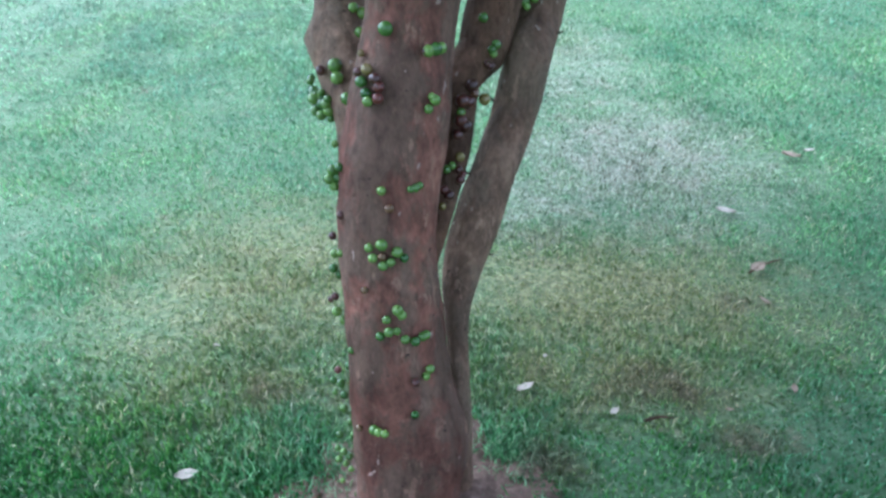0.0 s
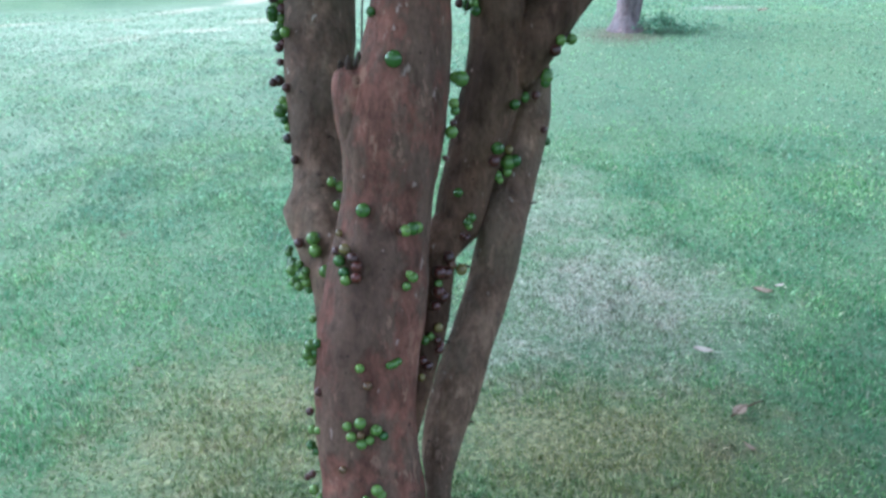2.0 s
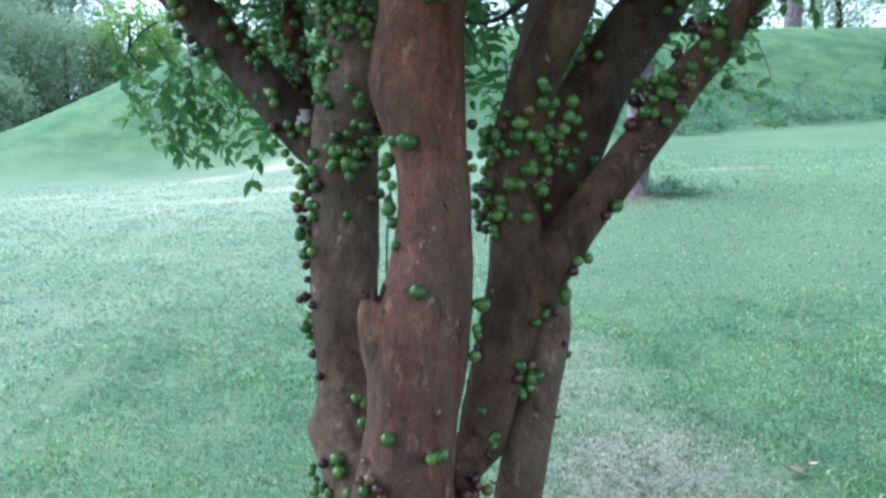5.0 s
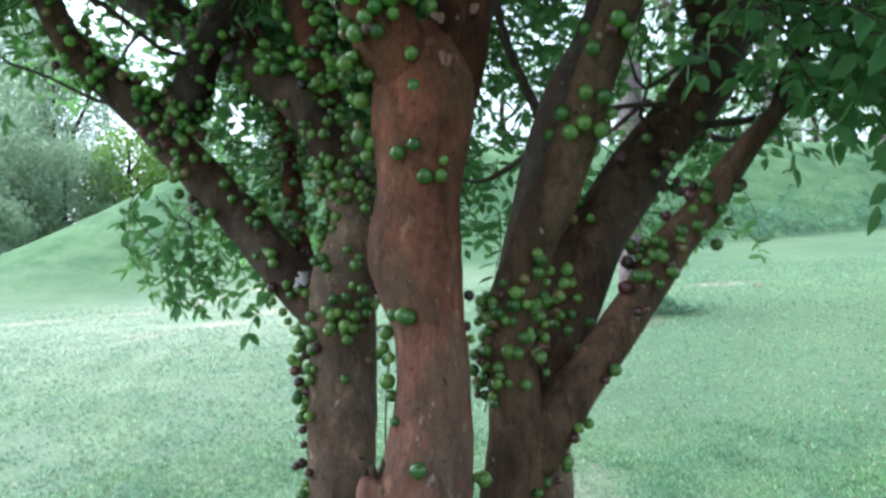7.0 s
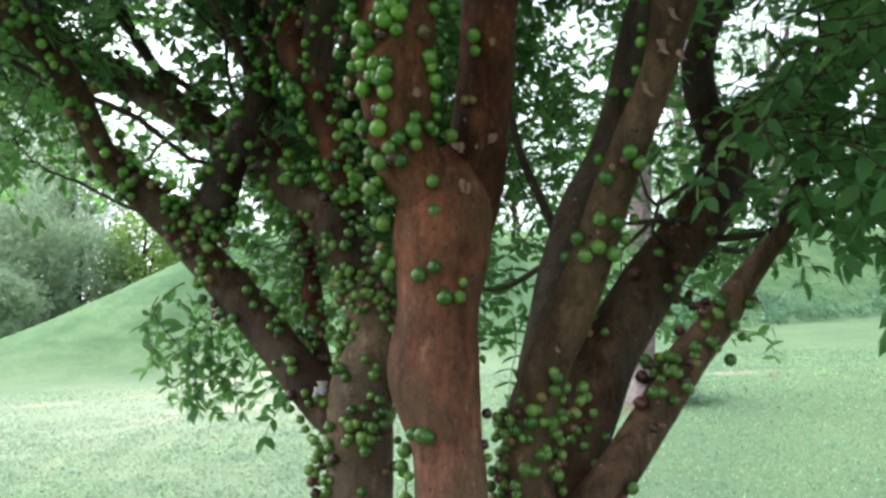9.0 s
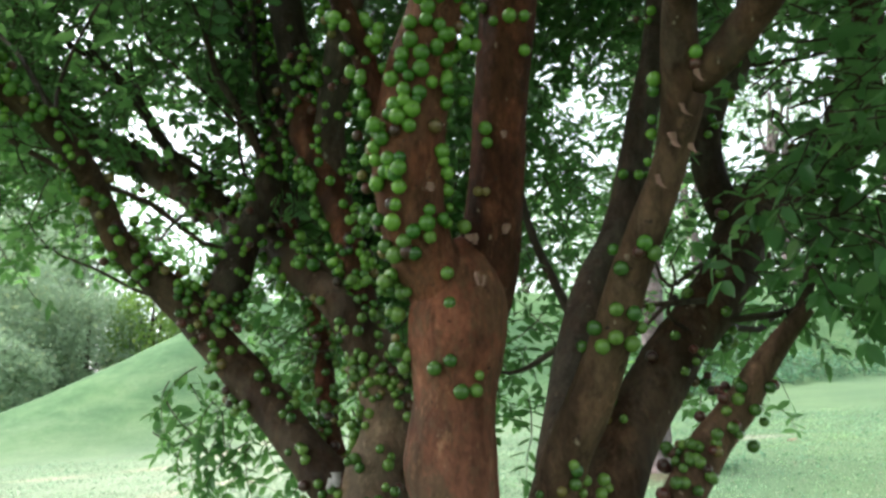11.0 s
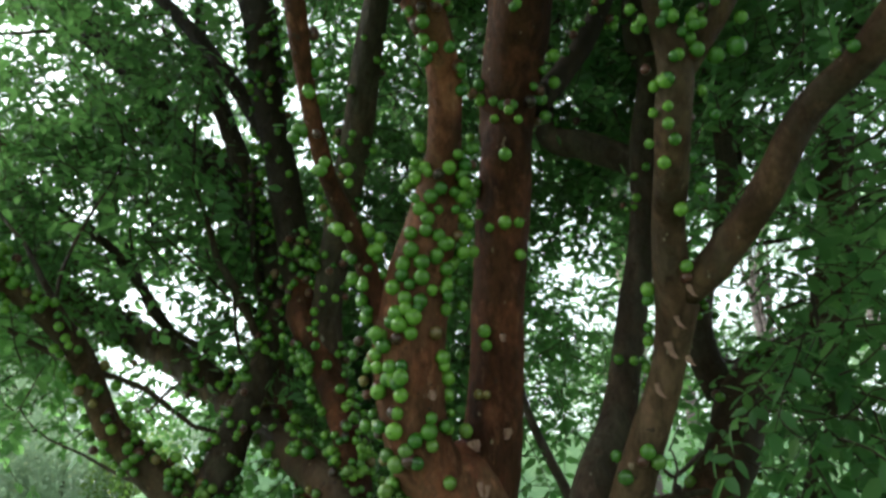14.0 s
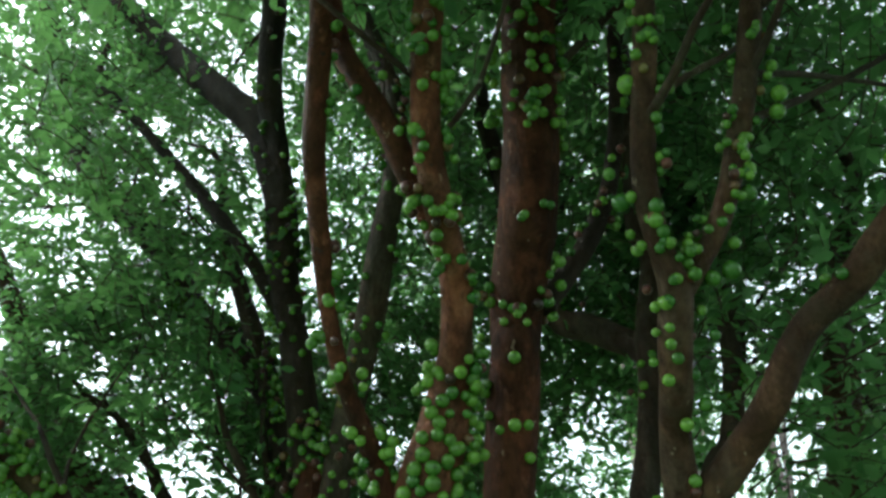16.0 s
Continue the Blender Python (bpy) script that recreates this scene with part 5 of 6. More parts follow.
twig([(0.29, 1.85, 1.74, 0.014), (0.267, 1.90, 1.817, 0.013), (0.206, 1.95, 1.982, 0.011), (0.18, 2.0, 2.13, 0.009), (0.15, 2.05, 2.35, 0.006)])
twig([(0.24, 1.78, 1.70, 0.008), (0.153, 1.85, 1.652, 0.006), (0.10, 1.9, 1.652, 0.004), (0.04, 1.95, 1.68, 0.003)])
twig([(-0.80, 2.45, 2.33, 0.012), (-0.914, 2.30, 2.40, 0.010), (-1.03, 2.4, 2.56, 0.008), (-1.12, 2.45, 2.75, 0.005)])
twig([(0.14, 1.42, 1.30, 0.0016), (0.125, 1.40, 1.26, 0.0014), (0.115, 1.37, 1.22, 0.0012)])
twig([(-0.578, 2.250, 2.317, 0.0112), (-0.641, 2.270, 2.426, 0.0097), (-0.698, 2.300, 2.514, 0.0090), (-0.754, 2.320, 2.576, 0.0073), (-0.792, 2.350, 2.654, 0.0047)])
twig([(-0.578, 2.200, 2.383, 0.0102), (-0.635, 2.220, 2.446, 0.0087), (-0.679, 2.250, 2.523, 0.0071), (-0.735, 2.300, 2.602, 0.0046)])
twig([(-0.870, 2.300, 2.343, 0.0106), (-0.970, 2.350, 2.491, 0.0092), (-1.054, 2.400, 2.646, 0.0076), (-1.114, 2.450, 2.816, 0.0059)])
twig([(-0.970, 2.350, 2.491, 0.0083), (-1.087, 2.350, 2.628, 0.0075), (-1.206, 2.350, 2.782, 0.0057)])
for along, angle in ((14, -25), (22, -30), (27, 175), (33, -20), (40, 10), (46, -150)):
    at, out = on_limb("stem_outer", along, angle, -0.004)
    tip = at + 0.016 * out + np.array([0.0, 0.0, 0.004])
    twig([(*at, 0.0030), (*(0.5 * (at + tip)), 0.0022), (*tip, 0.0012)])
for dx, dy, high in ((-0.016, -0.006, 0.012), (-0.004, -0.012, 0.020), (0.008, -0.004, 0.026), (-0.008, 0.008, 0.016)):
    x, y, z, r = PATHS["stub_end"][-1]
    twig([(x + dx, y + dy, z - 0.012, 0.008), (x + 1.1 * dx, y + dy, z + 0.4 * high, 0.006), (x + 1.2 * dx, y + 1.1 * dy, z + high, 0.0015)])
FLAKE, _n, _l, _b = material("bark_flake", 0.7, 0.2)
_l.new(mix(_n, _l, noise_of(_n, _l, 150.0, 4.0), (0.12, 0.058, 0.042), (0.28, 0.165, 0.125)), _b.inputs["Base Color"])


CAUGHT, _n, _l, _b = material("caught_dry_leaf", 0.75, 0.15)
_l.new(mix(_n, _l, noise_of(_n, _l, 120.0, 4.0), (0.22, 0.18, 0.18), (0.42, 0.37, 0.37)), _b.inputs["Base Color"])


def bark_flake(x, y, z, length, width, turn, mat=FLAKE, name="bark_flake"):
    """A curl of peeled bark that still hangs by its upper end."""
    verts, faces = [], []
    for i in range(9):
        u = i / 8
        for j in range(5):
            v = (j - 2) / 2
            w = width * (1 - 0.5 * u * u) * (0.85 + 0.15 * math.sin(9 * u + turn))
            verts.append((w * v * 0.5, -length * (0.10 + 0.45 * u * u) + 0.25 * w * v * v, -length * u * (1 - 0.25 * u)))
    n = len(verts)
    verts += [(a, b + 0.0012, c) for a, b, c in verts]
    for i in range(8):
        for j in range(4):
            q = (i * 5 + j, i * 5 + j + 1, i * 5 + j + 6, i * 5 + j + 5)
            faces += [q, tuple(k + n for k in q[::-1])]
    rim = [i * 5 for i in range(9)] + [40 + j for j in range(1, 5)] + [i * 5 + 4 for i in range(7, -1, -1)] + [3, 2, 1]
    faces += [(a, b, b + n, a + n) for a, b in zip(rim, rim[1:] + rim[:1])]
    c, s = math.cos(radians(turn)), math.sin(radians(turn))
    verts = [(x + c * a - s * b, y + s * a + c * b, z + d) for a, b, d in verts]
    return new(name, mesh_of(name, verts, faces, mat, True))


for row in ((0.062, 1.262, 1.802, 0.034, 0.010, 12), (0.074, 1.264, 1.796, 0.026, 0.009, -18), (0.06, 1.30, 1.872, 0.028, 0.016, 5), (0.052, 1.285, 1.868, 0.018, 0.016, 30), (0.115, 1.318, 1.89, 0.026, 0.018, -20),
            (-0.006, 1.228, 1.945, 0.024, 0.016, 10), (0.118, 1.30, 2.05, 0.022, 0.012, 0), (0.375, 1.13, 2.02, 0.030, 0.014, 40),
            (0.385, 1.135, 1.96, 0.024, 0.014, 30), (0.368, 1.172, 1.99, 0.040, 0.016, 20), (0.345, 1.19, 1.93, 0.034, 0.015, 35), (0.392, 1.10, 2.06, 0.030, 0.012, 25)):
    hang(bark_flake(*row), tree)
for row in ((-0.245, 1.655, 1.455, 0.036, 0.026, 15), (-0.258, 1.66, 1.443, 0.026, 0.020, -30)):
    tagged(bark_flake(*row, CAUGHT, "dry_leaf"), "curled pale dry leaf caught in the crotch of a stem", "leaf")

# crown openings cut along the camera's sight lines: inner end, outer end, half width
OPENINGS = []


def opening(inner, outer, half):
    OPENINGS.append((inner, outer, half))


opening((0.26, 1.48, 2.12), (0.63, 4.37, 3.12), 0.055)
opening((0.18, 1.50, 1.98), (0.42, 4.44, 2.70), 0.035)
opening((0.32, 1.48, 2.15), (0.84, 4.37, 3.21), 0.033)
opening((0.62, 1.50, 2.13), (1.73, 4.42, 3.15), 0.066)
opening((0.72, 1.50, 2.16), (2.03, 4.42, 3.23), 0.061)
opening((0.84, 1.53, 2.01), (2.38, 4.51, 2.80), 0.039)
opening((-0.58, 1.44, 2.12), (-1.89, 4.25, 3.13), 0.040)
opening((-0.49, 1.45, 2.09), (-1.59, 4.28, 3.04), 0.046)
opening((-0.60, 1.47, 1.97), (-1.94, 4.33, 2.68), 0.033)
opening((-0.71, 1.40, 2.32), (-2.26, 4.12, 3.73), 0.044)
opening((-0.60, 1.41, 2.31), (-1.93, 4.14, 3.69), 0.039)
opening((-0.34, 1.41, 2.35), (-1.16, 4.16, 3.80), 0.031)
opening((-0.62, 1.52, 1.81), (-2.01, 4.45, 2.34), 0.038)
opening((-0.53, 1.52, 1.89), (-1.76, 4.45, 2.60), 0.031)
opening((-0.47, 1.52, 1.87), (-1.56, 4.46, 2.53), 0.022)
opening((0.20, 1.54, 1.91), (0.44, 4.51, 2.66), 0.038)
opening((0.19, 1.54, 2.01), (0.43, 4.50, 2.96), 0.027)
opening((0.60, 1.55, 2.06), (1.64, 4.53, 3.10), 0.038)
opening((0.84, 1.56, 1.98), (2.37, 4.56, 2.84), 0.050)
opening((-0.61, 1.51, 2.02), (-1.98, 4.42, 2.98), 0.022)
opening((-0.73, 1.28, 2.57), (-2.29, 3.82, 4.29), 0.061)
opening((-0.41, 1.33, 2.43), (-1.32, 3.98, 3.89), 0.050)
opening((-0.77, 1.32, 2.42), (-2.41, 3.96, 3.85), 0.031)
opening((-0.69, 1.34, 2.37), (-2.16, 4.03, 3.68), 0.042)
opening((-0.48, 1.42, 2.15), (-1.52, 4.26, 3.03), 0.053)
opening((-0.61, 1.46, 2.03), (-1.94, 4.36, 2.66), 0.040)
opening((-0.43, 1.46, 2.04), (-1.37, 4.37, 2.71), 0.033)
opening((-0.01, 1.32, 2.50), (-0.14, 3.96, 4.08), 0.031)
opening((-0.17, 1.32, 2.48), (-0.59, 3.96, 4.04), 0.018)
opening((-0.24, 1.34, 2.42), (-0.83, 4.01, 3.85), 0.018)
opening((0.29, 1.42, 2.20), (0.78, 4.27, 3.20), 0.053)
opening((0.23, 1.44, 2.16), (0.59, 4.31, 3.08), 0.031)
opening((0.59, 1.40, 2.30), (1.69, 4.21, 3.48), 0.033)
opening((0.59, 1.38, 2.36), (1.66, 4.14, 3.67), 0.042)
opening((0.60, 1.47, 2.10), (1.69, 4.40, 2.88), 0.053)
opening((0.71, 1.45, 2.17), (2.03, 4.34, 3.09), 0.046)
opening((0.74, 1.34, 2.51), (2.12, 4.01, 4.13), 0.024)
opening((0.55, 1.42, 2.25), (1.55, 4.25, 3.33), 0.029)
opening((-0.67, 0.93, 2.96), (-2.11, 2.98, 5.29), 0.046)
opening((-0.73, 1.11, 2.66), (-2.30, 3.53, 4.39), 0.055)
opening((-0.71, 1.16, 2.58), (-2.22, 3.69, 4.13), 0.044)
opening((-0.46, 1.06, 2.76), (-1.48, 3.38, 4.67), 0.051)
opening((-0.41, 1.23, 2.48), (-1.34, 3.89, 3.83), 0.046)
opening((-0.13, 1.08, 2.73), (-0.49, 3.45, 4.60), 0.038)
opening((-0.05, 1.15, 2.62), (-0.24, 3.66, 4.26), 0.031)
opening((-0.07, 1.00, 2.87), (-0.30, 3.20, 5.00), 0.029)
opening((-0.54, 1.02, 2.81), (-1.72, 3.28, 4.82), 0.035)
opening((-0.34, 0.98, 2.88), (-1.13, 3.15, 5.06), 0.031)
opening((0.29, 1.35, 2.30), (0.77, 4.26, 3.32), 0.046)
opening((0.59, 1.32, 2.37), (1.68, 4.16, 3.52), 0.051)
opening((0.54, 1.39, 2.25), (1.51, 4.38, 3.15), 0.024)
opening((0.69, 1.42, 2.21), (1.97, 4.46, 3.04), 0.061)
opening((-0.49, 1.37, 2.24), (-1.58, 4.32, 3.12), 0.051)
opening((-0.36, 1.05, 2.77), (-1.18, 3.36, 4.72), 0.022)
opening((-0.75, 1.23, 2.45), (-2.34, 3.91, 3.77), 0.022)
opening((0.30, 1.11, 2.70), (0.81, 3.53, 4.51), 0.035)
opening((0.63, 1.25, 2.48), (1.79, 3.96, 3.85), 0.033)
opening((-0.32, 1.10, 2.69), (-1.07, 3.52, 4.46), 0.027)
opening((-0.81, 1.02, 2.80), (-2.54, 3.28, 4.80), 0.024)
opening((0.69, 0.98, 2.92), (1.98, 3.16, 5.17), 0.031)
opening((0.30, 1.41, 2.21), (0.81, 4.43, 3.03), 0.024)
opening((-0.39, 1.42, 2.15), (-1.26, 4.26, 3.05), 0.040)
opening((-0.53, 1.44, 2.09), (-1.70, 4.31, 2.85), 0.038)
opening((-0.37, 1.45, 2.06), (-1.22, 4.35, 2.76), 0.029)
opening((-0.51, 1.41, 2.16), (-1.63, 4.36, 2.91), 0.050)
opening((-0.39, 1.43, 2.12), (-1.27, 4.42, 2.81), 0.044)
opening((-0.41, 1.39, 2.21), (-1.32, 4.29, 3.08), 0.029)
OPEN_A = np.array([q[0] for q in OPENINGS])
OPEN_D = np.array([q[1] for q in OPENINGS]) - OPEN_A
OPEN_R = np.array([q[2] for q in OPENINGS])
# limbs kept clear of leaves on the side towards the camera
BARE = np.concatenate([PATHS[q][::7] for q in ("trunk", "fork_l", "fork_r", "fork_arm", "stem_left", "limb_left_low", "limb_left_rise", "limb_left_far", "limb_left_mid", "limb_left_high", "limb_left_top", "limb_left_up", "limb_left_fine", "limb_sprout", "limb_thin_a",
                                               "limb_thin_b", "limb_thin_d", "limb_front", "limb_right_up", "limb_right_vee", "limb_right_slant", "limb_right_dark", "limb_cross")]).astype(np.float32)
BARE_TO_CAMERA = np.array([0.07, 0.0, 1.7], np.float32) - BARE[:, :3]
BARE_TO_CAMERA /= np.linalg.norm(BARE_TO_CAMERA, axis=1)[:, None]


def near_view(p):
    """True near the camera and inside its view, where only a few sprays are kept."""
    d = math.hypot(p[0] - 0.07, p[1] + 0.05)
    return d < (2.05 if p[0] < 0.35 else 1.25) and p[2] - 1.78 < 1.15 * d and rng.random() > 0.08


def view_cleared(c):
    """For each leaf: True in an opening of the crown, close to the camera, or between it and a limb."""
    out = np.zeros(len(c), bool)
    for a, d, r in zip(OPEN_A, OPEN_D, OPEN_R):
        w = c - a
        u = np.clip(w @ d / (d @ d), -0.45, 2.5)
        out |= np.linalg.norm(w - u[:, None] * d, axis=1) < r * (1 + 2 * u) * rng.uniform(0.72, 1.12, len(c))
    out &= rng.random(len(c)) > 0.42
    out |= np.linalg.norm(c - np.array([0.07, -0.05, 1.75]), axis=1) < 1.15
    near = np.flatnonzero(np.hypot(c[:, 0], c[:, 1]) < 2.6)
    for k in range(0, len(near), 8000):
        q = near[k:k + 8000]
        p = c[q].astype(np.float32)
        u = p @ BARE_TO_CAMERA.T - (BARE[:, :3] * BARE_TO_CAMERA).sum(1)[None]
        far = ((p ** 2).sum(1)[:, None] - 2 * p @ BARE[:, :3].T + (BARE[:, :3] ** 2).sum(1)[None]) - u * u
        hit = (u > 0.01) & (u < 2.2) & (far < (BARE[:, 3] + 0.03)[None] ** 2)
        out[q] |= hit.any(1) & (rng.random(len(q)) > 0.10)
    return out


crown = Foliage()
for path in BOUGHS:
    for k in range(int(len(path) * 1.3)):
        p = path[int(rng.uniform(0.25, 1.0) * (len(path) - 1))][:3] + rng.normal(0, 0.05, 3)
        if not clear(*p) and p[2] > 1.5 and not near_view(p):
            crown.spray(p, rng.normal(0, 1, 3) * np.array([1, 1, 0.6]), rng.uniform(0.8, 1.2))
made = 0
while made < 13500:
    u = unit(rng.normal(0, 1, 3)) * rng.uniform(0.12, 1.0) ** 0.5
    p = np.array([0.05, 0.95, 2.95]) + u * np.array([2.75, 2.8, 2.4])
    x, y, z = p
    if y < -0.35 + 0.2 * (z - 2.5) or clear(x, y, z) or clump(p, 1.7) < -0.10 - 0.10 * (z - 2.7) + (0.10 if x > 0.4 and z < 2.5 else 0.0) + (0.05 if x < -0.5 and z > 3.0 else 0.0) + (0.38 if x > 1.0 else 0.0) + 0.035 * rng.normal() or near_view(p):
        continue
    crown.spray(p, unit(p - np.array([0.1, 1.6, 2.0])) + rng.normal(0, 0.6, 3), rng.uniform(0.8, 1.25))
    made += 1
for k in range(4800):
    p = np.array([rng.uniform(-0.5, 1.7), rng.uniform(0.7, 3.1), rng.uniform(2.95, 4.7)])
    if clump(p, 1.4) > -0.14 and not near_view(p):
        crown.spray(p, rng.normal(0, 1, 3), rng.uniform(0.9, 1.3))
for k in range(5600):
    p = np.array([rng.uniform(-1.6, 0.45), rng.uniform(2.25, 3.4), rng.uniform(1.55, 3.2)])
    if clump(p, 1.7) > (0.16 if p[0] < -0.45 else 0.08 if p[2] < 2.05 else -0.2) and p[2] > crown_foot(p[0], p[1]) and not near_view(p):
        crown.spray(p, rng.normal(0, 1, 3), rng.uniform(0.85, 1.2))
# unseen leafage east of the view, added to block light on the right limbs
for k in range(260):
    p = np.array([rng.uniform(0.95, 2.6), rng.uniform(-0.1, 0.95), rng.uniform(2.2, 3.8)])
    crown.spray(p, rng.normal(0, 1, 3), rng.uniform(0.6, 0.9))
# thick leafage behind the crossing limb and on the far west side
for count, mid, half in ((420, (0.52, 2.45, 2.98), (0.40, 0.5, 0.36)), (340, (-1.35, 2.65, 3.2), (0.5, 0.4, 0.36)), (160, (-1.7, 2.7, 2.75), (0.3, 0.35, 0.25)), (260, (-0.45, 2.9, 2.3), (0.35, 0.35, 0.30))):
    for k in range(count):
        p = np.array(mid) + unit(rng.normal(0, 1, 3)) * rng.uniform(0, 1) ** 0.5 * np.array(half)
        crown.spray(p, rng.normal(0, 1, 3), rng.uniform(0.85, 1.2))
# a lobe of the crown round the ends of the two highest limbs
for k in range(700):
    p = np.array([-1.85, 2.7, 5.0]) + unit(rng.normal(0, 1, 3)) * rng.uniform(0, 1) ** 0.5 * np.array([0.8, 0.8, 0.9])
    if not near_view(p):
        crown.spray(p, rng.normal(0, 1, 3), rng.uniform(0.9, 1.3))
# unseen crown overhead on the open lawn side, added to shade limbs and turf
for k in range(2000):
    p = np.array([rng.uniform(-2.2, 2.2), rng.uniform(-1.8, 0.9), rng.uniform(2.5, 3.6)])
    if p[1] < 0.75 * (p[2] - 1.8) - 0.15:
        crown.spray(p, rng.normal(0, 1, 3), rng.uniform(0.9, 1.3))
# a drooping spray beside the low left limb, and dense leafage at the end of the low right limb
droopy = [spray_shape(6, 0.16, 0.042, 3.0) for _ in range(8)]
for k in range(28):
    at = np.array([-0.64, 2.15, 1.58]) + rng.normal(0, 1, 3) * np.array([0.085, 0.08, 0.055])
    crown.spray(at, np.array([rng.normal(-0.15, 0.6), rng.normal(0, 0.5), -0.35]), rng.uniform(0.8, 1.15), droopy[k % 8])
broad = [spray_shape(5, 0.20, 0.056, 2.2) for _ in range(10)]
for k in range(215):
    at = np.array([0.96, 1.47, 1.925]) + rng.normal(0, 1, 3) * np.array([0.27, 0.13, 0.15])
    if at[0] < 0.60 or at[2] < 1.70:
        continue
    crown.spray(at, np.array([rng.normal(0.3, 0.6), rng.normal(-0.2, 0.6), -0.25]), rng.uniform(0.75, 1.05), broad[k % 10])
crown.put(tree, LEAF, BARK_DARK, singles=290, thin=view_cleared)

# ---- trees and shrubs in the distance ----
def far_tree(name, x, y, height, radius, mat, label, category, count=1500, size=0.30, bark=None, bare=0.25, squash=1.0):
    """A tree with a tapered trunk, limbs and a crown of many leaf clumps."""
    z = land1(x, y) - 0.05
    top = holder(name, (x, y, z), label, category)
    bark = bark or BARK_DARK
    r = 0.028 * height
    trunk = spline([(x, y, z, r * 1.3), (x + 0.05, y, z + height * 0.2, r), (x - 0.03 * height, y, z + height * 0.5, r * 0.7), (x, y, z + height * 0.85, r * 0.2)], 0.5)
    v, f = tube(trunk, 10, 0.08, x)
    hang(new("trunk", mesh_of("trunk", v, f, bark, True)), top)
    centre = np.array([x, y, z + height * (bare + 1) / 2])
    half = np.array([radius, radius, height * (1 - bare) / 2 * squash])
    for k in range(6):
        w = rng.uniform(0, 6.28)
        s = trunk[int(rng.uniform(0.3, 0.8) * (len(trunk) - 1))]
        e = centre + half * np.array([math.cos(w) * 0.7, math.sin(w) * 0.7, rng.uniform(-0.3, 0.7)])
        v, f = tube(spline([(*s[:3], r * 0.45), (*(0.5 * (s[:3] + e) + [0, 0, 0.1]), r * 0.3), (*e, r * 0.08)], 0.5), 6, 0.08, k)
        hang(new("limb", mesh_of("limb", v, f, bark, True)), top)
    out = []
    while len(out) < count:
        u = unit(rng.normal(0, 1, 3)) * rng.uniform(0.2, 1.0) ** 0.4
        p = centre + u * half
        if clump(p, 1.6 / max(radius, 1.0)) < -0.15 + 0.1 * rng.normal() or p[2] < z + 0.1:
            continue
        for j in range(5):
            a = unit(rng.normal(0, 1, 3) + np.array([0, 0, -0.3]))
            b = unit(np.cross(a, rng.normal(0, 1, 3)))
            s = size * rng.uniform(0.5, 1.1)
            q = p + rng.normal(0, size, 3)
            out.append((q, q + s * (0.45 * a + 0.27 * b), q + s * a, q + s * (0.45 * a - 0.27 * b)))
    v = np.array(out).reshape(-1, 3)
    f = (np.array([(0, 1, 2), (0, 2, 3)])[None] + 4 * np.arange(len(out))[:, None, None]).reshape(-1, 3)
    hang(tagged(new("crown", fast_mesh("crown", v, f, mat)), kind="stuff"), top)
    return top


WOOD = "misty green woodland tree behind the grassed bank"
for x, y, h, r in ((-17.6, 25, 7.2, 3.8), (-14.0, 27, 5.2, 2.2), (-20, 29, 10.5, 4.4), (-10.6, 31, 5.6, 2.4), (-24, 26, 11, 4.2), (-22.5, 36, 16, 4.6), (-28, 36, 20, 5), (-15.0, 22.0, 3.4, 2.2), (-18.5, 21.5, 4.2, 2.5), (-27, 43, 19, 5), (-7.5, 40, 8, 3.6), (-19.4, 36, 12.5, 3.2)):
    far_tree("woodland_tree", x, y, h, r, LEAF_HAZED, WOOD, "tree", 21000, 0.08 + 0.036 * r, bare=0.02)
# unseen trees added behind the camera to hold back light from there
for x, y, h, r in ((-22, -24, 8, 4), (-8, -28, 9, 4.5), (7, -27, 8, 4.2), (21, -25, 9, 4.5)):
    far_tree("woodland_tree", x, y, h, r, LEAF_HAZED, "unseen leafy tree added behind the camera to dim front light", "tree", 5200, 0.3, bare=0.1)
far_tree("lime_tree", -11.9, 27.5, 5.4, 1.6, LEAF_LIME, "young tree with bright yellow-green leaves on the bank", "tree", 6000, 0.22, bare=0.05)
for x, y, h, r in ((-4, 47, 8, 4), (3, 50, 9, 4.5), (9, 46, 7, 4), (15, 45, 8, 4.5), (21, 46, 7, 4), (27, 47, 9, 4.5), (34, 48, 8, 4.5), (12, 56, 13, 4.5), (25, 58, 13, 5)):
    far_tree("hedgerow_tree", x, y, h, r, LEAF_HAZED, "hazy grey-green tree in a far hedgerow", "tree", 3200, 0.34, bare=0.05)
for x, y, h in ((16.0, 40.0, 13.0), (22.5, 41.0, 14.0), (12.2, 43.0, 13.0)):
    far_tree("gum_tree", x, y, h, 2.4, LEAF_HAZED, "tall tree with a pale smooth trunk", "tree", 1500, 0.3, BARK_PALE, 0.6)


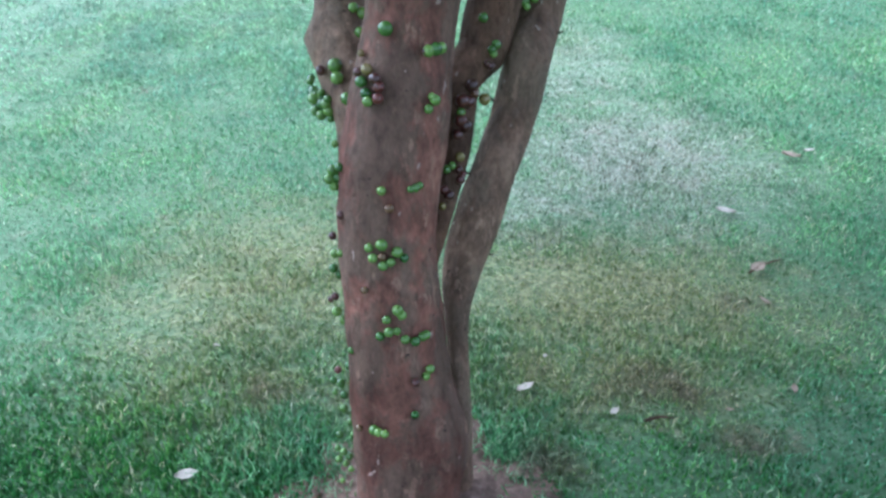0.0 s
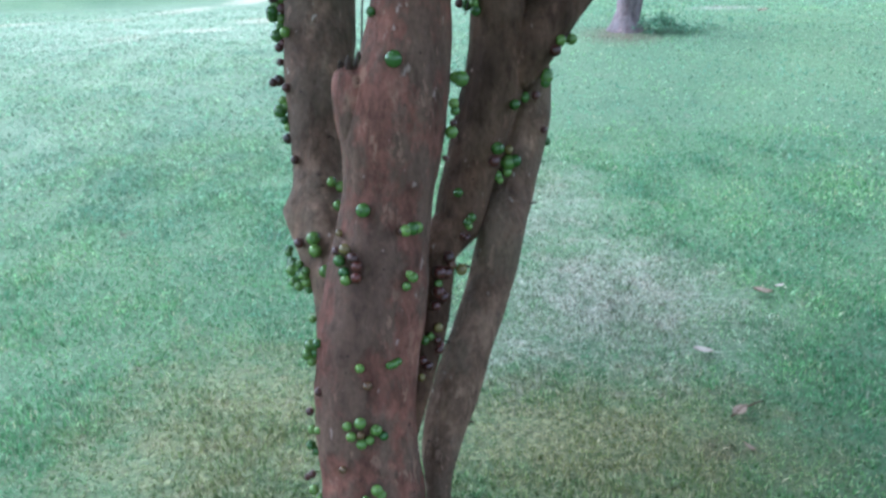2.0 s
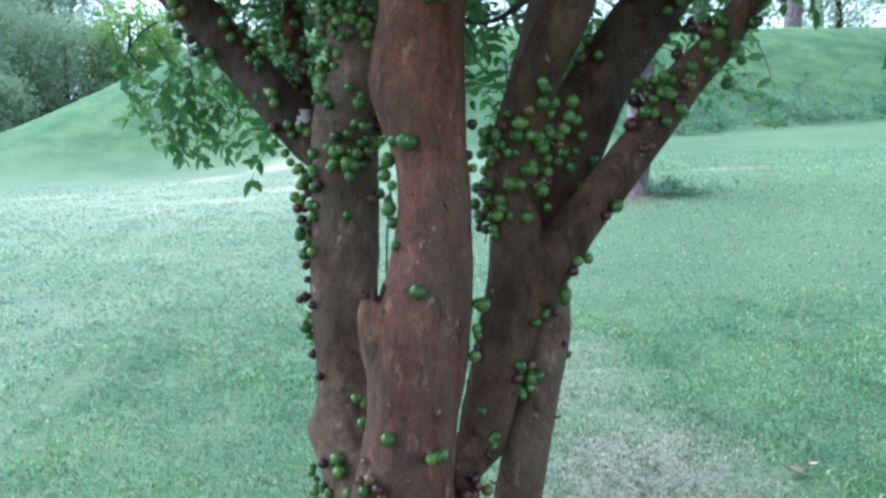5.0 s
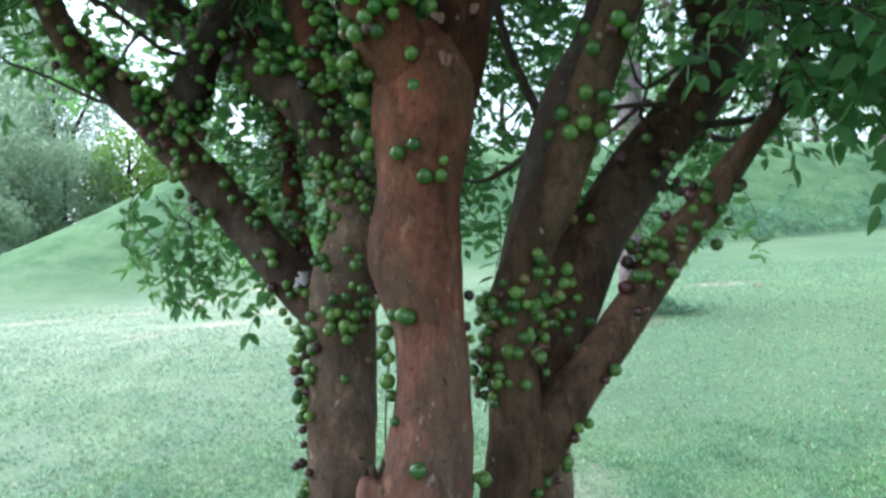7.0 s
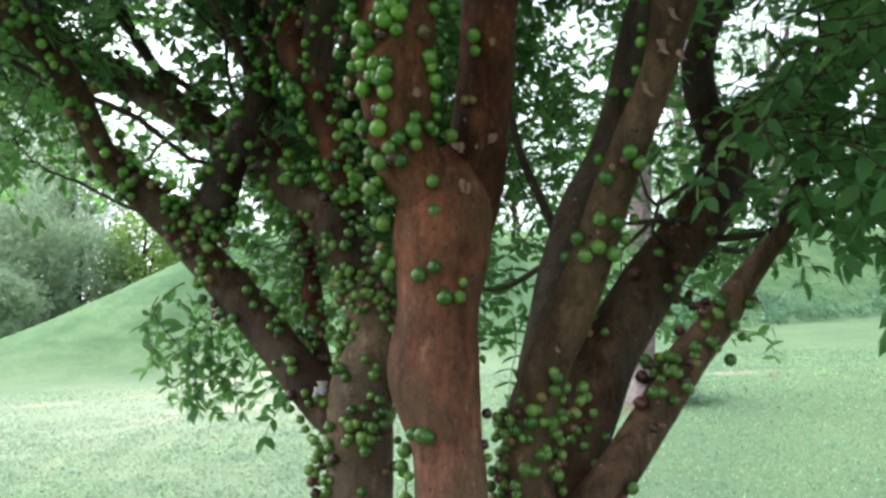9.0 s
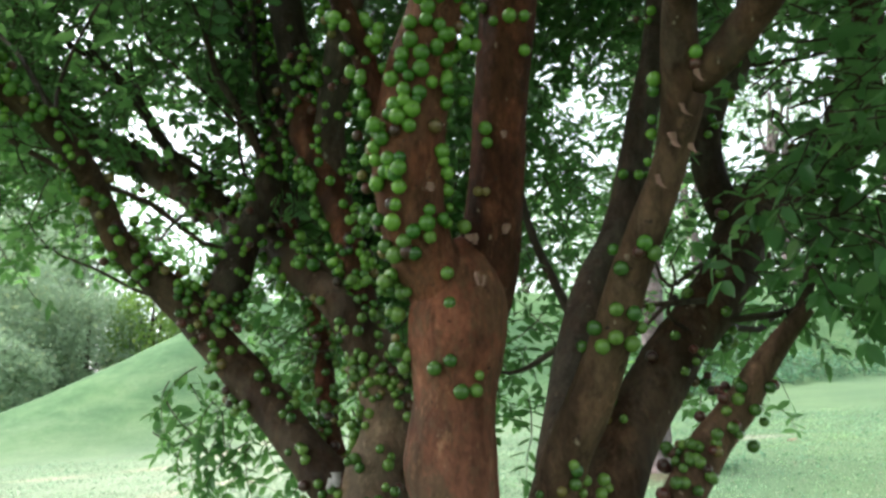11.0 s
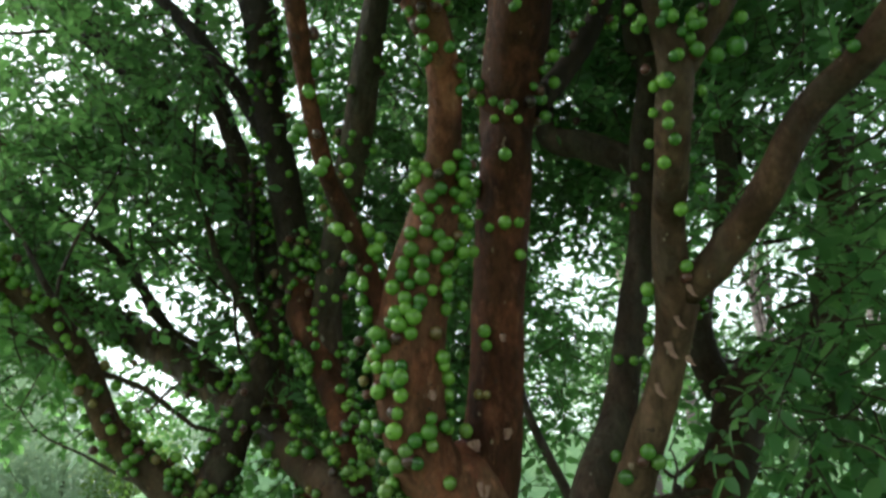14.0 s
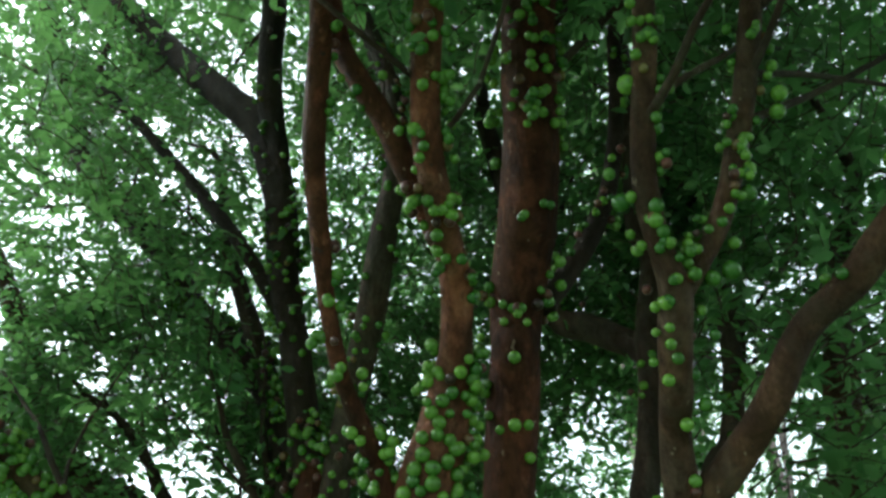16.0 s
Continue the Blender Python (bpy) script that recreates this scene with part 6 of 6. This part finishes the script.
def near_gum():
    """The slim pale tree on the rise, with ivy beside its foot."""
    x, y = 1.80, 8.15
    z = land1(x, y) - 0.06
    top = holder("gum_tree", (x, y, z), "slim tree with pale pink stripping bark, ivy beside its foot", "tree")
    path = spline([(x - 0.02, y, z, 0.24), (x - 0.01, y, z + 0.14, 0.150), (x + 0.01, y, z + 0.5, 0.122), (x + 0.06, y, z + 2.5, 0.118), (x + 0.11, y, z + 5, 0.10), (x + 0.16, y, z + 9, 0.07)], 0.06)
    v, f = tube(path, 24, 0.16, 3.0)
    hang(new("trunk", mesh_of("trunk", v, f, BARK_PALE, True)), top)
    ivy = Foliage()
    for k in range(90):
        px, py = x + 0.12 + abs(rng.normal(0, 0.32)), y - 0.12 + rng.normal(0, 0.10)
        high = 0.16 * max(0.25, 1 - 1.6 * abs(px - x - 0.16))
        ivy.spray(np.array([px, py, land1(px, py) + rng.uniform(0.01, high)]), np.array([rng.normal(), rng.normal(), 0.5]), 0.8)
    ivy.put(top, LEAF_IVY, BARK_DARK, "ivy")


near_gum()


def bank_weeds():
    """Rough weeds along the foot of the far bank."""
    top = holder("weeds", (12.0, 24.0, land1(12.0, 24.0)), "rough green weeds along the foot of the bank", "weeds")
    weeds = Foliage()
    for k in range(600):
        x = rng.uniform(4.0, 24.0)
        y = 18.3 + 0.5 * x + abs(rng.normal(0.8, 1.3))
        weeds.spray(np.array([x, y, land1(x, y) + rng.uniform(0.0, 0.15)]), np.array([rng.normal(), rng.normal(), 0.8]), rng.uniform(2.0, 3.6))
    weeds.put(top, LEAF_IVY, BARK_DARK)


bank_weeds()

# ---- grass ----
def grass(name, count, x0, x1, y0, y1, tall, wide, label, oval=False, blade=BLADE):
    """Blades of turf in clumps over a stretch of lawn."""
    x = rng.uniform(x0, x1, count)
    y = y0 + (y1 - y0) * rng.uniform(0, 1, count) ** (1.0 if oval else 1.25)
    edge = np.minimum(np.minimum(x - x0, x1 - x) / (x1 - x0), np.minimum(y - y0, y1 - y) / (y1 - y0))
    keep = (edge > 0.14 * rng.uniform(0, 1, count) ** 1.5) if not oval else np.hypot(2 * x - x0 - x1, (2 * y - y0 - y1) * (x1 - x0) / (y1 - y0)) < (x1 - x0) * rng.uniform(0.1, 1.0, count)
    keep &= np.hypot(x - 0.03, (y - 1.12)) > 0.12 + 0.20 * rng.uniform(0, 1, count) ** 2
    x, y = x[keep], y[keep]
    n = len(x)
    lump = np.array([0.75 + 0.5 * noise.noise(Vector((a * 3.2, b * 3.2, 0))) for a, b in zip(x, y)])
    h = tall * rng.uniform(0.45, 1.2, n) * lump
    a, lean, turn = rng.uniform(0, 6.283, n), rng.uniform(0.15, 1.0, n), rng.uniform(0, 6.283, n)
    z = land(x, y) - 0.004
    base = np.stack([x, y, z], -1)
    across = np.stack([np.cos(turn), np.sin(turn), 0 * x], -1) * (wide * rng.uniform(0.6, 1.2, n))[:, None]
    tilt = np.stack([np.cos(a), np.sin(a), 0 * x], -1) * (h * lean)[:, None]
    up = np.zeros((n, 3))
    up[:, 2] = h
    mid = base + 0.55 * up + 0.3 * tilt
    v = np.stack([base - across, base + across, mid + 0.75 * across, mid - 0.75 * across, base + 0.92 * up + tilt], 1).reshape(-1, 3)
    k = 5 * np.arange(n)[:, None, None]
    f = (np.array([(0, 1, 2), (0, 2, 3), (3, 2, 4)])[None] + k).reshape(-1, 3)
    tagged(new(name, fast_mesh(name, v, f, blade)), label, "grass", kind="stuff")


grass("grass", 210000, -2.4, 2.8, 1.1, 5.2, 0.030, 0.0025, "short green and straw-coloured lawn grass round the tree")
grass("grass", 130000, -9.0, 10.0, 2.6, 14.0, 0.036, 0.0058, "short pale green lawn grass behind the tree", blade=BLADE_HAZED)
grass("grass", 90000, -6.0, 0.6, 3.2, 9.0, 0.032, 0.0050, "short lawn grass towards the bank, paled to stand for haze", blade=BLADE_HAZED)
UNCUT = "longer fresh green grass left uncut at the foot of the tree"
grass("grass", 60000, -1.7, 1.9, 0.55, 1.9, 0.036, 0.0026, "vivid green lawn grass beside the trunk", True, BLADE_VIVID)
grass("grass", 26000, -1.75, 0.05, 0.72, 1.50, 0.040, 0.0030, "deep green lawn grass on the near side of the trunk", True, BLADE_VIVID)
grass("grass_tuft", 5200, -0.52, -0.02, 1.02, 1.44, 0.058, 0.0020, UNCUT, True)
grass("grass_tuft", 1500, 0.10, 0.30, 1.18, 1.42, 0.055, 0.0020, UNCUT, True)

# ---- litter on the lawn ----
DRY_LEAF, _n, _l, _b = material("dry_leaf", 0.8, 0.15)
_l.new(mix(_n, _l, noise_of(_n, _l, 90.0, 4.0), (0.15, 0.095, 0.065), (0.36, 0.27, 0.20)), _b.inputs["Base Color"])
PALE_LEAF, _n, _l, _b = material("pale_dry_leaf", 0.7, 0.2)
_l.new(mix(_n, _l, noise_of(_n, _l, 80.0, 4.0), (0.27, 0.215, 0.175), (0.48, 0.41, 0.345)), _b.inputs["Base Color"])


def fallen_leaf(x, y, length, turn, mat, label):
    """A curled dead leaf with a raised rib and some thickness."""
    bm = bmesh.new()
    grid = []
    for i in range(7):
        u = i / 6
        w = 0.27 * math.sin(math.pi * min(1, u * 1.05 + 0.02)) ** 0.8
        row = []
        for j in range(5):
            v = (j - 2) / 2
            row.append(bm.verts.new((length * (u - 0.5), length * w * v, length * (0.10 * v * v + 0.18 * (u - 0.5) ** 2 + (0.02 if j == 2 else 0.0)))))
        grid.append(row)
    for i in range(6):
        for j in range(4):
            bm.faces.new((grid[i][j], grid[i + 1][j], grid[i + 1][j + 1], grid[i][j + 1]))
    ext = bmesh.ops.extrude_face_region(bm, geom=bm.faces[:])
    bmesh.ops.translate(bm, verts=[g for g in ext["geom"] if isinstance(g, bmesh.types.BMVert)], vec=(0, 0, 0.0012))
    bmesh.ops.recalc_face_normals(bm, faces=bm.faces[:])
    me = bpy.data.meshes.new("fallen_leaf")
    bm.to_mesh(me)
    bm.free()
    me.polygons.foreach_set("use_smooth", [True] * len(me.polygons))
    me.materials.append(mat)
    ob = new("fallen_leaf", me)
    ob.matrix_world = pose(x, y, land1(x, y) + 0.016, random.uniform(-12, 12), random.uniform(-12, 12), turn)
    tagged(ob, label, "leaf", "fallen leaves on the lawn")


PALE, BROWN = "curled pale dry leaf lying in the grass", "dry brown leaf lying in the grass"
for x, y, s, turn, m in ((0.246, 1.51, 0.050, 30, PALE_LEAF), (0.45, 1.438, 0.030, 40, PALE_LEAF), (0.984, 2.51, 0.072, -8, PALE_LEAF), (1.36, 2.98, 0.085, 5, DRY_LEAF), (-0.47, 1.17, 0.05, 20, PALE_LEAF),
                         (0.99, 2.14, 0.07, 35, DRY_LEAF), (1.45, 3.03, 0.05, 20, PALE_LEAF), (0.30, 1.64, 0.02, 70, PALE_LEAF), (0.72, 1.46, 0.022, 10, DRY_LEAF), (-0.55, 1.62, 0.02, 0, PALE_LEAF), (0.9, 1.55, 0.03, 80, DRY_LEAF),
                         (-0.30, 2.02, 0.016, 50, PALE_LEAF), (3.55, 9.25, 0.13, 10, DRY_LEAF), (0.95, 1.95, 0.04, 120, DRY_LEAF)):
    fallen_leaf(x, y, s, turn, m, PALE if m is PALE_LEAF else BROWN)


def ground_twig(x, y, length, turn):
    z = land1(x, y) + 0.012
    c, s = math.cos(radians(turn)) * length / 2, math.sin(radians(turn)) * length / 2
    v, f = tube(spline([(x - c, y - s, z, 0.004), (x + 0.1 * s, y + 0.1 * c, z + 0.006, 0.0035), (x + c, y + s, z + 0.002, 0.002)], 0.015), 7, 0.12, x)
    tagged(new("fallen_twig", mesh_of("fallen_twig", v, f, BARK_OLIVE, True)), "thin dry twig lying in the grass", "twig", "fallen twigs on the lawn")


ground_twig(1.02, 2.16, 0.16, 35)
ground_twig(0.55, 1.42, 0.07, 10)
ground_twig(-0.20, 1.12, 0.06, 60)

# dark earth and bits of bark at the foot of the stems
EARTH, _n, _l, _b = material("earth", 0.95, 0.1)
_r = ramp(_n, [(0.3, (0.07, 0.045, 0.035)), (0.6, (0.17, 0.11, 0.085)), (0.8, (0.30, 0.22, 0.17))])
_l.new(noise_of(_n, _l, 55.0, 6.0), _r.inputs["Fac"])
_l.new(_r.outputs["Color"], _b.inputs["Base Color"])
bump(_n, _l, _b, noise_of(_n, _l, 120.0, 6.0), 0.5, 0.006)


def earth_patch():
    verts, faces = [(0.03, 1.13, 0.02)], []
    for j in range(1, 7):
        for k in range(40):
            a = 2 * math.pi * k / 40
            r = (0.27 + 0.13 * noise.noise(Vector((math.cos(a) * 2.6, math.sin(a) * 2.6, 5)))) * j / 6
            x, y = 0.03 + 1.15 * r * math.cos(a), 1.13 + r * math.sin(a)
            verts.append((x, y, land1(x, y) + (0.016 + 0.008 * noise.noise(Vector((x * 30, y * 30, 0)))) * (1 - (j / 6) ** 3) - (0.012 if j == 6 else 0)))
    for k in range(40):
        k2 = (k + 1) % 40
        faces.append((0, 1 + k, 1 + k2))
        for j in range(5):
            a = 1 + j * 40
            faces.append((a + k, a + 40 + k, a + 40 + k2, a + k2))
    tagged(new("bare_earth", mesh_of("bare_earth", verts, faces, EARTH, True)), "bare brown earth round the foot of the tree", "soil", kind="structure")


earth_patch()
